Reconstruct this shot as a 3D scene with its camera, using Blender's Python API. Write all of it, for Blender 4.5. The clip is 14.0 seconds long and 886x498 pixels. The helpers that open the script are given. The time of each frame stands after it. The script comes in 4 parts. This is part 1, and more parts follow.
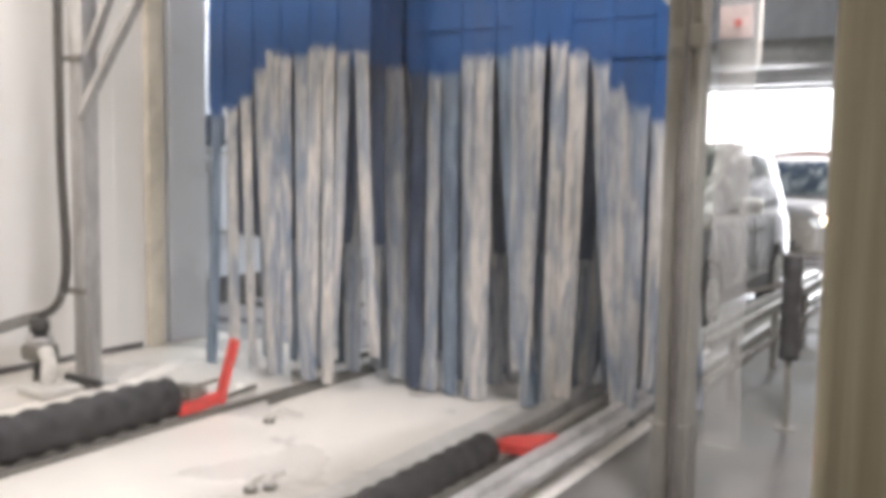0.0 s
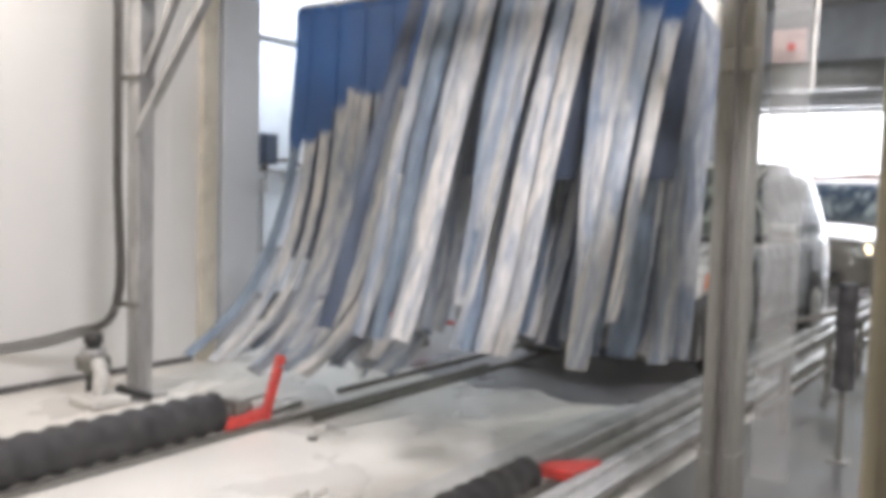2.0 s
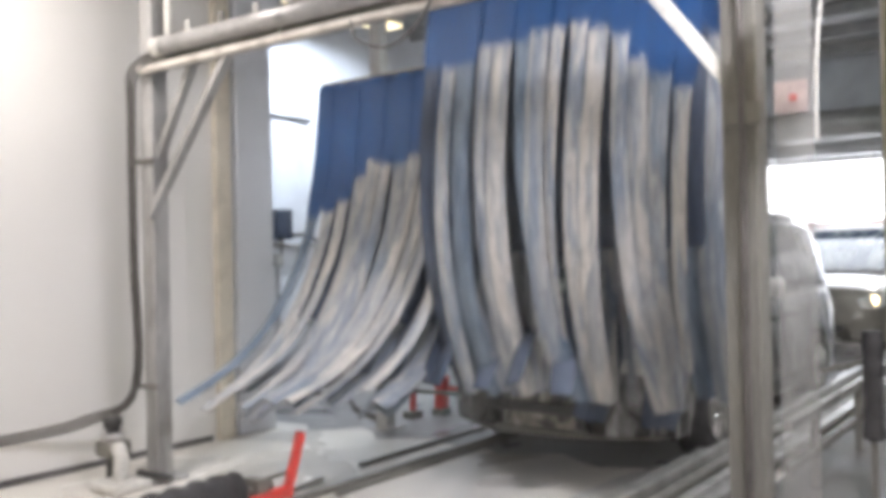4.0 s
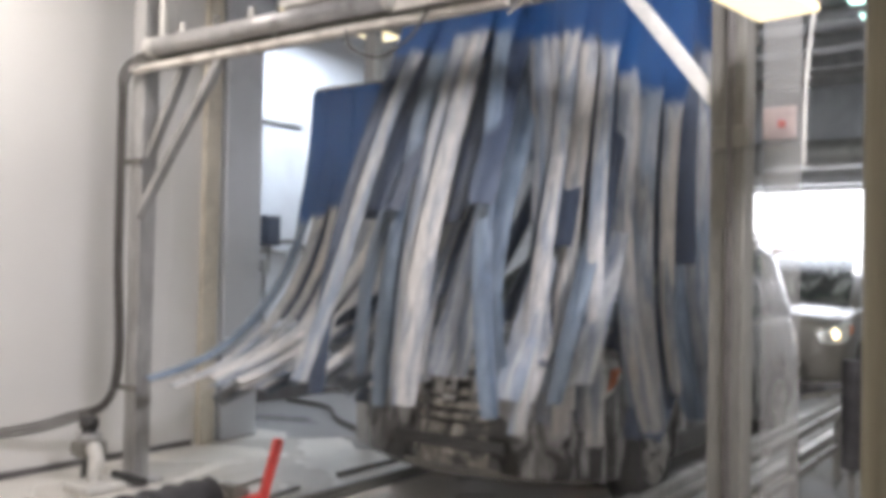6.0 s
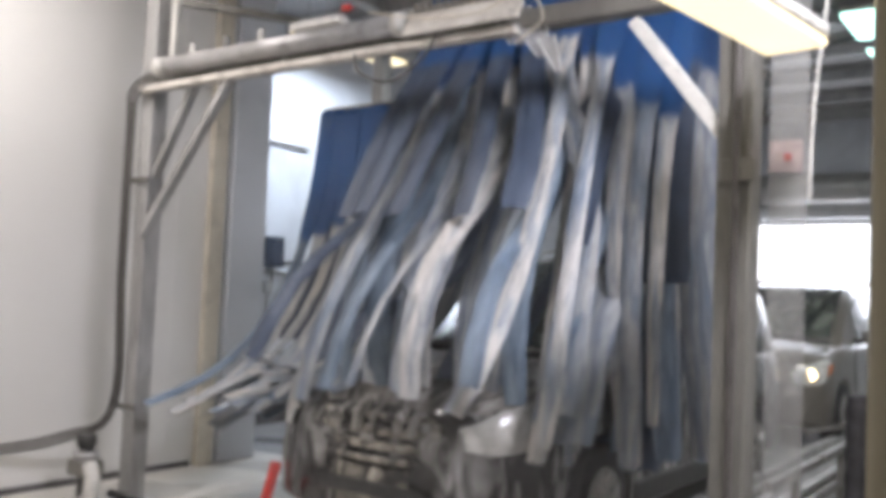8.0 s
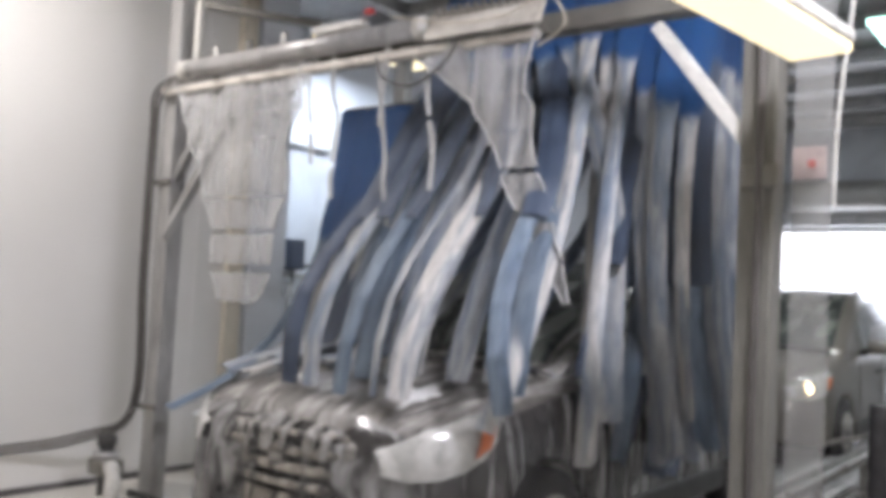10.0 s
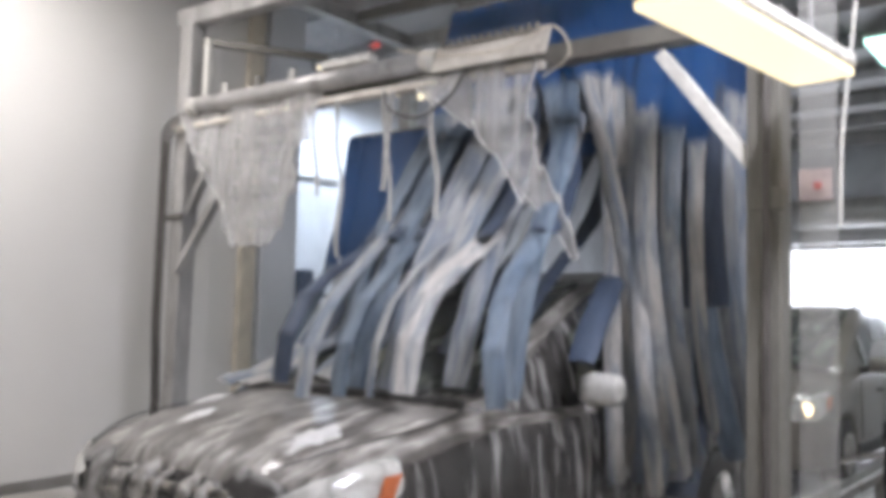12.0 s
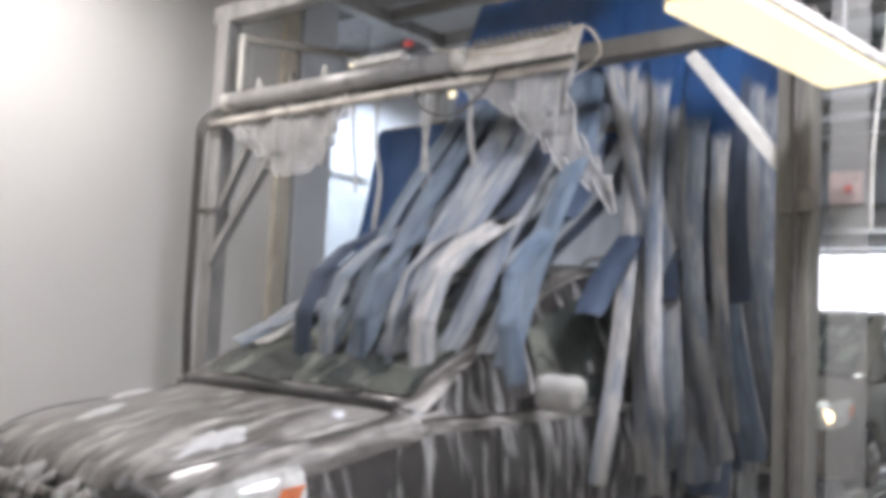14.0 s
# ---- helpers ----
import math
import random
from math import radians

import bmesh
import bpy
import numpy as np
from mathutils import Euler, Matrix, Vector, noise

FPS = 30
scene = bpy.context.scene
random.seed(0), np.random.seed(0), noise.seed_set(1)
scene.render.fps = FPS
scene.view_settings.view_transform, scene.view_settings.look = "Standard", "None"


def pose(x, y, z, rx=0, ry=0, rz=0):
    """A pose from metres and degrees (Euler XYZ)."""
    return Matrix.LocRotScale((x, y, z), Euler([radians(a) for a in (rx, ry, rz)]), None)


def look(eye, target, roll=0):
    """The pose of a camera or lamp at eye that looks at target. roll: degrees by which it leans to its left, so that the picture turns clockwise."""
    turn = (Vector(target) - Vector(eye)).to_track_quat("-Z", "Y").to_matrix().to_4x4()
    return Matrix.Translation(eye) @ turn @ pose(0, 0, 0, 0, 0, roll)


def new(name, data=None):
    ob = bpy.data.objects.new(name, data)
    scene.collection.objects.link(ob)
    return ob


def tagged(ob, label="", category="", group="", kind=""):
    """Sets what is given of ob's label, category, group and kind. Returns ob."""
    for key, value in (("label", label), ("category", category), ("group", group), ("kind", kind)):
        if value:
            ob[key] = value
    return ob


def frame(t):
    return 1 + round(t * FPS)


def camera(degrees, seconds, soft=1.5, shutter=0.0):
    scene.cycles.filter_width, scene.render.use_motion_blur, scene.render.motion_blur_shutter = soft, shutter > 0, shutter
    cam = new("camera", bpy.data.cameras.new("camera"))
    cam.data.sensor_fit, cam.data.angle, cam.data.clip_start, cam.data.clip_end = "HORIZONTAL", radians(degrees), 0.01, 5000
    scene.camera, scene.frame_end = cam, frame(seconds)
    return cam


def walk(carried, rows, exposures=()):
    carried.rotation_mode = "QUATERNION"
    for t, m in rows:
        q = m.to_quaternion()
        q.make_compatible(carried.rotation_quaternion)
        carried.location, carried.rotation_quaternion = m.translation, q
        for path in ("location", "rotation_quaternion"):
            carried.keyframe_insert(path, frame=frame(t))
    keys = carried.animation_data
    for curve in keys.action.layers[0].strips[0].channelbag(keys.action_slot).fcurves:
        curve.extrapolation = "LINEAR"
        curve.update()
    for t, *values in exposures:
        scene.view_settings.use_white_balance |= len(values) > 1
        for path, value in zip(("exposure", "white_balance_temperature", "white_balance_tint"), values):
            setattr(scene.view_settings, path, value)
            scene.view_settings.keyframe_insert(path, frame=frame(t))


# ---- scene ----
# ---------------------------------------------------------------- camera
cam = camera(53.1, 14.0, soft=5.8, shutter=0.5)
PATH = [
    (0, 3.267, -3.901, 1.522, 31.84, -5.0, -0.96),
    (0.5, 3.286, -3.884, 1.517, 32.59, -4.48, -2.87),
    (1, 3.285, -3.886, 1.529, 33.57, -4.41, -2.66),
    (1.5, 3.298, -3.868, 1.531, 34.44, -4.41, -3.01),
    (2, 3.285, -3.889, 1.537, 35.13, -3.89, -1.69),
    (4.5, 3.306, -3.863, 1.532, 36.17, 1.18, 1.06),
    (5, 3.299, -3.859, 1.525, 35.45, 1.24, 0.3),
    (5.5, 3.304, -3.862, 1.515, 34.64, -0.0, -0.8),
    (6, 3.316, -3.854, 1.527, 35.51, 1.32, -1.16),
    (6.5, 3.312, -3.867, 1.527, 35.5, 2.29, -1.65),
    (7, 3.32, -3.85, 1.533, 35.19, 3.02, -2.27),
    (7.5, 3.32, -3.847, 1.528, 35.18, 3.02, -2.22),
    (8, 3.311, -3.844, 1.531, 35.71, 2.92, -2.48),
    (10.5, 3.309, -3.842, 1.53, 37.01, 3.17, -3.06),
    (11, 3.299, -3.855, 1.53, 36.89, 3.23, -2.94),
    (11.5, 3.3, -3.854, 1.537, 36.95, 3.65, -2.87),
    (12, 3.311, -3.913, 1.544, 37.3, 4.75, -1.72),
    (12.5, 3.379, -4.025, 1.524, 39.08, 5.49, -3.52),
    (13, 3.371, -4.004, 1.536, 38.77, 6.06, -3.82),
    (13.5, 3.359, -3.983, 1.526, 38.43, 5.54, -3.2),
    (14, 3.339, -3.943, 1.532, 39.08, 4.6, -2.83),
]

walk(cam, [(t, pose(x, y, z, 90 + p, r, w)) for t, x, y, z, w, p, r in PATH],
     exposures=[(0.0, 0.76, 6350, 13.5), (2.0, 0.64, 6180, 12.5), (4.5, 0.58, 6170, 13), (6.0, 0.36, 6190, 13.5), (8.0, 0.25, 6090, 13.5), (10.5, 0.21, 6010, 13), (14.0, 0.19, 5980, 12.5)])

# ---------------------------------------------------------------- light
world = bpy.data.worlds.new("sky")
scene.world = world
world.use_nodes = True
wn = world.node_tree
sky = wn.nodes.new("ShaderNodeTexSky")
sky.sky_type, sky.sun_disc = "NISHITA", False
sky.sun_elevation, sky.sun_rotation = radians(38), radians(150)
wn.links.new(sky.outputs[0], wn.nodes["Background"].inputs[0])
wn.nodes["Background"].inputs[1].default_value = 0.14

sun = new("sun", bpy.data.lights.new("sun", "SUN"))
sun.data.energy, sun.data.angle, sun.data.color = 2.0, radians(0.6), (1, 0.95, 0.88)
sun.matrix_world = look((4, 40, 30), (0, 10, 0))


def area(name, at, target, w, h, watts, colour):
    lamp = new(name, bpy.data.lights.new(name, "AREA"))
    lamp.data.shape, lamp.data.size, lamp.data.size_y = "RECTANGLE", w, h
    lamp.data.energy, lamp.data.color = watts, colour
    lamp.matrix_world = look(at, target)
    return lamp


WARM, COOL = (0.985, 0.96, 1.0), (0.82, 0.91, 1.0)
DOOR_Y = 11.0
area("door_daylight", (-0.1, DOOR_Y + 0.3, 1.7), (-0.1, 0, 1.2), 3.0, 2.8, 115, (0.93, 0.96, 1.0))
# fluorescent fixtures: place, watts, colour; third and fourth are unseen, added as fill
FIXTURES = [(2.30, -0.80, 2.59, 0, WARM, -8), (-1.6, -1.6, 4.3, 66, (1.0, 0.93, 0.86), 0), (3.15, -1.5, 4.25, 215, WARM, 0),
            (-3.2, 3.3, 4.2, 66, COOL, 0), (1.6, 5.8, 4.35, 66, (0.95, 0.98, 0.94), 0)]
for fx, fy, fz, watts, colour, fr in FIXTURES:
    if watts:
        area("tube_or_fill_light", (fx, fy, fz - 0.07), (fx, fy + 0.001, 0), 0.3, 1.5, watts, colour)

# ---------------------------------------------------------------- materials
def mat(name, base, rough=0.6, metal=0.0, vary=0.25, scale=6.0, bump=0.15, second=None, mix=(0.45, 0.62), stretch=(1, 1, 1),
        rough2=None, coords="Object", wear=40.0, coat=0.0, shift=0.0):
    """A surface of one colour that varies at two scales, or of two colours in noisy patches."""
    m = bpy.data.materials.new(name)
    m.use_nodes = True
    nt = m.node_tree
    n, ln = nt.nodes, nt.links
    b = n["Principled BSDF"]
    b.inputs["Metallic"].default_value = metal
    b.inputs["Roughness"].default_value = rough
    b.inputs["Coat Weight"].default_value = coat
    tc = n.new("ShaderNodeTexCoord")
    mp = n.new("ShaderNodeMapping")
    mp.inputs["Scale"].default_value, mp.inputs["Location"].default_value = stretch, (shift, shift, shift)
    ln.new(tc.outputs[coords], mp.inputs["Vector"])

    def tex(s, detail=6, dist=0.0):
        t = n.new("ShaderNodeTexNoise")
        t.inputs["Scale"].default_value, t.inputs["Detail"].default_value, t.inputs["Distortion"].default_value = s, detail, dist
        ln.new(mp.outputs[0], t.inputs["Vector"])
        return t
    big, fine = tex(scale, 8, 0.6), tex(wear, 4)
    second = second or tuple(c * (1 - vary) for c in base)
    ramp = n.new("ShaderNodeMapRange")
    ramp.inputs[1].default_value, ramp.inputs[2].default_value = mix
    ln.new(big.outputs[0], ramp.inputs[0])
    mx = n.new("ShaderNodeMix")
    mx.data_type = "RGBA"
    ln.new(ramp.outputs[0], mx.inputs["Factor"])
    mx.inputs["A"].default_value, mx.inputs["B"].default_value = (*base, 1), (*second, 1)
    f2 = n.new("ShaderNodeMapRange")
    f2.inputs[1].default_value, f2.inputs[2].default_value, f2.inputs[3].default_value, f2.inputs[4].default_value = 0.3, 0.7, 1 - vary * 0.6, 1 + vary * 0.3
    ln.new(fine.outputs[0], f2.inputs[0])
    mul = n.new("ShaderNodeMix")
    mul.data_type, mul.blend_type = "RGBA", "MULTIPLY"
    mul.inputs["Factor"].default_value = 1
    ln.new(mx.outputs["Result"], mul.inputs["A"])
    ln.new(f2.outputs[0], mul.inputs["B"])
    ln.new(mul.outputs["Result"], b.inputs["Base Color"])
    if rough2 is not None:
        rr = n.new("ShaderNodeMapRange")
        rr.inputs[3].default_value, rr.inputs[4].default_value = rough, rough2
        ln.new(ramp.outputs[0], rr.inputs[0])
        ln.new(rr.outputs[0], b.inputs["Roughness"])
    if bump:
        bp = n.new("ShaderNodeBump")
        bp.inputs["Strength"].default_value, bp.inputs["Distance"].default_value = bump, 0.01
        ln.new(fine.outputs[0], bp.inputs["Height"])
        ln.new(bp.outputs[0], b.inputs["Normal"])
    return m


def glow(name, colour, strength):
    m = bpy.data.materials.new(name)
    m.use_nodes = True
    b = m.node_tree.nodes["Principled BSDF"]
    b.inputs["Base Color"].default_value = (*colour, 1)
    b.inputs["Emission Color"].default_value = (*colour, 1)
    b.inputs["Emission Strength"].default_value = strength
    return m


def clear(name, colour, alpha, rough=0.25):
    m = mat(name, colour, rough, 0, 0.15, 5, 0.1)
    m.node_tree.nodes["Principled BSDF"].inputs["Alpha"].default_value = alpha
    return m


M_CONCRETE = mat("wet_concrete", (0.80, 0.765, 0.69), 0.38, 0, 0.25, 1.1, 0.12, second=(0.66, 0.63, 0.57), mix=(0.42, 0.75), rough2=0.12)
M_WALK = mat("dark_wet_walkway", (0.17, 0.16, 0.145), 0.7, 0, 0.35, 1.6, 0.2, second=(0.10, 0.095, 0.088), rough2=0.5)
M_WALL = mat("white_wall_panel", (0.80, 0.78, 0.74), 0.32, 0, 0.04, 0.5, 0.0, second=(0.76, 0.74, 0.70), wear=9)
M_BLOCK = mat("painted_block", (0.78, 0.80, 0.83), 0.5, 0, 0.1, 1.5, 0.08, second=(0.66, 0.67, 0.70))
M_DARK_BASE = mat("dark_wet_base", (0.14, 0.13, 0.13), 0.35, 0, 0.4, 4, 0.2)
M_CREAM = mat("cream_trim", (0.74, 0.67, 0.54), 0.5, 0, 0.2, 5, 0.05, second=(0.62, 0.56, 0.45))
M_STEEL = mat("galvanised_steel", (0.47, 0.46, 0.44), 0.42, 0.3, 0.3, 5, 0.1, second=(0.34, 0.33, 0.31), stretch=(1, 1, 0.3))
M_STEEL_DARK = mat("stained_steel", (0.205, 0.195, 0.168), 0.45, 0.2, 0.3, 2.5, 0.1, second=(0.155, 0.145, 0.125), stretch=(1, 1, 0.25))
M_BRIGHT = mat("wet_stainless", (0.74, 0.71, 0.66), 0.2, 0.3, 0.25, 6, 0.06)
M_BEAM = mat("white_spray_channel", (0.72, 0.68, 0.60), 0.45, 0.1, 0.25, 6, 0.1, second=(0.5, 0.46, 0.4))
M_PALE = mat("pale_plastic_pipe", (0.70, 0.68, 0.62), 0.4, 0, 0.2, 8, 0.05)
M_RUBBER = mat("black_rubber", (0.024, 0.022, 0.022), 0.65, 0, 0.5, 12, 0.8, second=(0.048, 0.045, 0.044))
M_CABLE = mat("black_hose", (0.10, 0.09, 0.08), 0.5, 0, 0.3, 10, 0.1)
M_RED = mat("red_paint", (0.72, 0.06, 0.045), 0.4, 0, 0.3, 14, 0.1, second=(0.5, 0.05, 0.04))
M_OLIVE = mat("beige_gloss_jamb", (0.46, 0.41, 0.29), 0.16, 0.1, 0.12, 3.0, 0.0, second=(0.36, 0.32, 0.22), stretch=(4, 4, 0.08))
M_ROOF = mat("grey_roof_deck", (0.46, 0.45, 0.44), 0.55, 0.1, 0.3, 2, 0.1, second=(0.34, 0.335, 0.33))
M_DOOR = mat("rolled_door_slats", (0.45, 0.44, 0.42), 0.4, 0.4, 0.2, 5, 0.05)
M_BLUE = mat("blue_cloth", (0.006, 0.088, 0.285), 0.8, 0, 0.35, 5, 0.3, second=(0.004, 0.050, 0.175), stretch=(2, 2, 0.12))
M_NAVY = mat("wet_navy_cloth", (0.022, 0.034, 0.062), 0.6, 0, 0.4, 6, 0.35, second=(0.04, 0.055, 0.085), stretch=(2, 2, 0.12))
FELTS = [((0.44, 0.45, 0.455), (0.20, 0.24, 0.30)), ((0.60, 0.575, 0.53), (0.33, 0.35, 0.37)), ((0.20, 0.255, 0.32), (0.10, 0.14, 0.20)),
         ((0.33, 0.36, 0.39), (0.15, 0.19, 0.245)), ((0.53, 0.51, 0.475), (0.25, 0.29, 0.34)), ((0.22, 0.265, 0.32), (0.42, 0.42, 0.415)),
         ((0.54, 0.53, 0.51), (0.20, 0.25, 0.32))]
SEG, NSEG = 0.240, 12
DYE = ((0.006, 0.078, 0.250), (0.004, 0.044, 0.150))


def cloth(name, a, b, shift):
    """Wash cloth: blue dye at the top that ends in a ragged line, grey felt below; it follows the strip's own length."""
    m = mat(name, a, 0.55, 0, 0.55, 8, 0.4, second=b, mix=(0.42, 0.60), stretch=(2.4, 2.4, 0.30), shift=shift)
    nt = m.node_tree
    n, ln = nt.nodes, nt.links

    def attribute(key):
        k = n.new("ShaderNodeAttribute")
        k.attribute_name = key
        return k
    ln.new(attribute("cloth").outputs["Vector"], n["Mapping"].inputs["Vector"])
    big, fine = [k for k in n if k.bl_idname == "ShaderNodeTexNoise"]
    edge = n.new("ShaderNodeMath")
    edge.operation, edge.inputs[1].default_value = "MULTIPLY_ADD", 0.16
    ln.new(fine.outputs[0], edge.inputs[0])
    ln.new(attribute("dye").outputs["Fac"], edge.inputs[2])
    ramp = n.new("ShaderNodeMapRange")
    ramp.inputs[1].default_value, ramp.inputs[2].default_value = 0.05, 0.115
    ln.new(edge.outputs[0], ramp.inputs[0])
    dye = n.new("ShaderNodeMix")
    dye.data_type = "RGBA"
    dye.inputs["A"].default_value, dye.inputs["B"].default_value = (*DYE[0], 1), (*DYE[1], 1)
    ln.new(big.outputs[0], dye.inputs["Factor"])
    felt = [k for k in n if k.bl_idname == "ShaderNodeMix" and k.blend_type == "MULTIPLY"][0]
    both = n.new("ShaderNodeMix")
    both.data_type = "RGBA"
    ln.new(ramp.outputs[0], both.inputs["Factor"])
    ln.new(dye.outputs["Result"], both.inputs["A"])
    ln.new(felt.outputs["Result"], both.inputs["B"])
    ln.new(both.outputs["Result"], n["Principled BSDF"].inputs["Base Color"])
    return m


GREYS = [cloth("grey_felt", a, b, 3.7 * k) for k, (a, b) in enumerate(FELTS)]
# navy of the rear rows; it also carries shade on the middle strips
M_NAVY_FELT = cloth("dark_navy_felt", (0.035, 0.052, 0.090), (0.065, 0.09, 0.14), 1.3)
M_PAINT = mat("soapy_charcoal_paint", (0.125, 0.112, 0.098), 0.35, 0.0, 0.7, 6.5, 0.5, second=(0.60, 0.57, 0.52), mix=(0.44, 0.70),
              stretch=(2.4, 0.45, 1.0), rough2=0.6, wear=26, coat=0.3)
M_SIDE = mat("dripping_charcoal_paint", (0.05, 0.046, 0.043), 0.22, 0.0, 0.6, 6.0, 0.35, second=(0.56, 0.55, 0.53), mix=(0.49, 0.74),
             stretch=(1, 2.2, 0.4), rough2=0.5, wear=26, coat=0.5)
M_FRONT = mat("muddy_bumper", (0.04, 0.036, 0.032), 0.3, 0, 0.6, 9, 0.4, second=(0.46, 0.42, 0.35), mix=(0.44, 0.60), stretch=(1, 1, 0.6), rough2=0.7, wear=28)
M_GLASS = mat("soapy_car_glass", (0.035, 0.042, 0.038), 0.12, 0, 0.3, 3, 0.05, second=(0.27, 0.28, 0.225), mix=(0.46, 0.80), stretch=(2, 0.7, 1), rough2=0.5)
M_LENS = mat("headlight_lens", (0.72, 0.71, 0.66), 0.15, 0, 0.2, 9, 0.05, second=(0.5, 0.49, 0.45), coat=0.6)
M_ORANGE = mat("orange_marker", (0.75, 0.20, 0.06), 0.3, 0, 0.2, 12, 0.05)
M_BLACK = mat("black_plastic", (0.045, 0.043, 0.04), 0.45, 0, 0.4, 9, 0.1)
M_ALLOY = mat("alloy_rim", (0.5, 0.48, 0.45), 0.3, 0.8, 0.3, 9, 0.05)
M_BEIGE = mat("beige_car_paint", (0.21, 0.185, 0.155), 0.3, 0.2, 0.15, 2, 0.03, coat=0.4)
def streaked(m, low_, high):
    """Thin and thick places: the coverage follows vertical streaks."""
    nt = m.node_tree
    n = nt.nodes
    big = [k for k in n if k.bl_idname == "ShaderNodeTexNoise"][0]
    r = n.new("ShaderNodeMapRange")
    r.inputs[1].default_value, r.inputs[2].default_value, r.inputs[3].default_value, r.inputs[4].default_value = 0.35, 0.65, low_, high
    nt.links.new(big.outputs[0], r.inputs[0])
    nt.links.new(r.outputs[0], n["Principled BSDF"].inputs["Alpha"])
    n["Mapping"].inputs["Scale"].default_value = (2.2, 2.2, 0.35)
    return m


M_FOAM = clear("wet_foam", (0.66, 0.65, 0.63), 0.52, 0.4)
streaked(M_FOAM, 0.16, 0.60)
M_FOAM_THICK = mat("thick_foam", (0.66, 0.65, 0.62), 0.55, 0, 0.12, 20, 0.5)
M_SUDS = mat("dirty_suds", (0.40, 0.38, 0.34), 0.5, 0, 0.4, 18, 0.5, second=(0.22, 0.205, 0.18))
M_VINYL = clear("clear_vinyl", (0.55, 0.54, 0.50), 0.22, 0.35)
M_LAMP = glow("lit_diffuser", (1.0, 0.84, 0.52), 1.1)
M_LAMP_GREEN = glow("green_white_lamp", (0.6, 1.0, 0.85), 3.0)
M_AMBER = glow("amber_headlight", (1.0, 0.75, 0.4), 6.0)
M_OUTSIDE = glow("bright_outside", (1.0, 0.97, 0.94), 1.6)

# ---------------------------------------------------------------- mesh helpers
def link_mesh(name, bm, material, parent=None, smooth=False):
    me = bpy.data.meshes.new(name)
    bm.normal_update()
    bm.to_mesh(me)
    bm.free()
    for m in (material if isinstance(material, (list, tuple)) else [material]):
        me.materials.append(m)
    if smooth:
        me.polygons.foreach_set("use_smooth", [True] * len(me.polygons))
    ob = new(name, me)
    if parent:
        ob.parent = parent
    return ob


def part(name, bm, material, parent, label="", smooth=False):
    ob = link_mesh(name, bm, material, parent, smooth)
    return tagged(ob, label) if label else ob


def thing(name, label, category, at=(0, 0, 0), rz=0, group="", kind=""):
    ob = new(name)
    ob.matrix_basis = pose(*at, 0, 0, rz)
    return tagged(ob, label, category, group, kind)


def box(x0, x1, y0, y1, z0, z1, bevel=0.0, bm=None):
    bm = bm or bmesh.new()
    r = bmesh.ops.create_cube(bm, size=1, matrix=Matrix.Translation(((x0 + x1) / 2, (y0 + y1) / 2, (z0 + z1) / 2)) @ Matrix.Diagonal((x1 - x0, y1 - y0, z1 - z0, 1)))
    if bevel:
        edges = list({e for v in r["verts"] for e in v.link_edges})
        bmesh.ops.bevel(bm, geom=edges, offset=bevel, segments=2, affect="EDGES", profile=0.5)
    return bm


def bar(a, b, w, d, bevel=0.004, bm=None):
    """A beam of section w x d from a to b."""
    a, b = Vector(a), Vector(b)
    bm = bm or bmesh.new()
    m = Matrix.Translation((a + b) / 2) @ (b - a).to_track_quat("Z", "Y").to_matrix().to_4x4() @ Matrix.Diagonal((w, d, (b - a).length, 1))
    r = bmesh.ops.create_cube(bm, size=1, matrix=m)
    if bevel:
        bmesh.ops.bevel(bm, geom=list({e for v in r["verts"] for e in v.link_edges}), offset=bevel, segments=2, affect="EDGES", profile=0.5)
    return bm


def smooth_path(pts, steps=6):
    pts = [Vector(p) for p in pts]
    out = []
    for i in range(len(pts) - 1):
        p0, p1, p2, p3 = pts[max(i - 1, 0)], pts[i], pts[i + 1], pts[min(i + 2, len(pts) - 1)]
        for k in range(steps):
            t = k / steps
            out.append(0.5 * ((2 * p1) + (p2 - p0) * t + (2 * p0 - 5 * p1 + 4 * p2 - p3) * t * t + (3 * p1 - p0 - 3 * p2 + p3) * t ** 3))
    return out + [pts[-1]]


def tube(pts, r, sides=8, bm=None, curved=True, radii=None):
    """A round pipe or hose along points."""
    bm = bm or bmesh.new()
    pts = smooth_path(pts) if curved else [Vector(p) for p in pts]
    rings, up = [], Vector((0, 0, 1))
    for i, p in enumerate(pts):
        d = (pts[min(i + 1, len(pts) - 1)] - pts[max(i - 1, 0)]).normalized()
        side = d.cross(up if abs(d.z) < 0.9 else Vector((0, 1, 0))).normalized()
        v = side.cross(d)
        rr = radii(i / (len(pts) - 1)) if radii else r
        rings.append([bm.verts.new(p + rr * (math.cos(a) * side + math.sin(a) * v)) for a in [2 * math.pi * k / sides for k in range(sides)]])
    for a, b in zip(rings, rings[1:]):
        for k in range(sides):
            bm.faces.new((a[k], a[(k + 1) % sides], b[(k + 1) % sides], b[k]))
    bm.faces.new(rings[0][::-1])
    bm.faces.new(rings[-1])
    return bm


def drum(r, depth, axis="X", at=(0, 0, 0), seg=24, bm=None, r2=None):
    bm = bm or bmesh.new()
    turn = {"X": Matrix.Rotation(radians(90), 4, "Y"), "Y": Matrix.Rotation(radians(90), 4, "X"), "Z": Matrix.Identity(4)}[axis]
    bmesh.ops.create_cone(bm, cap_ends=True, segments=seg, radius1=r, radius2=r if r2 is None else r2, depth=depth, matrix=Matrix.Translation(at) @ turn)
    return bm


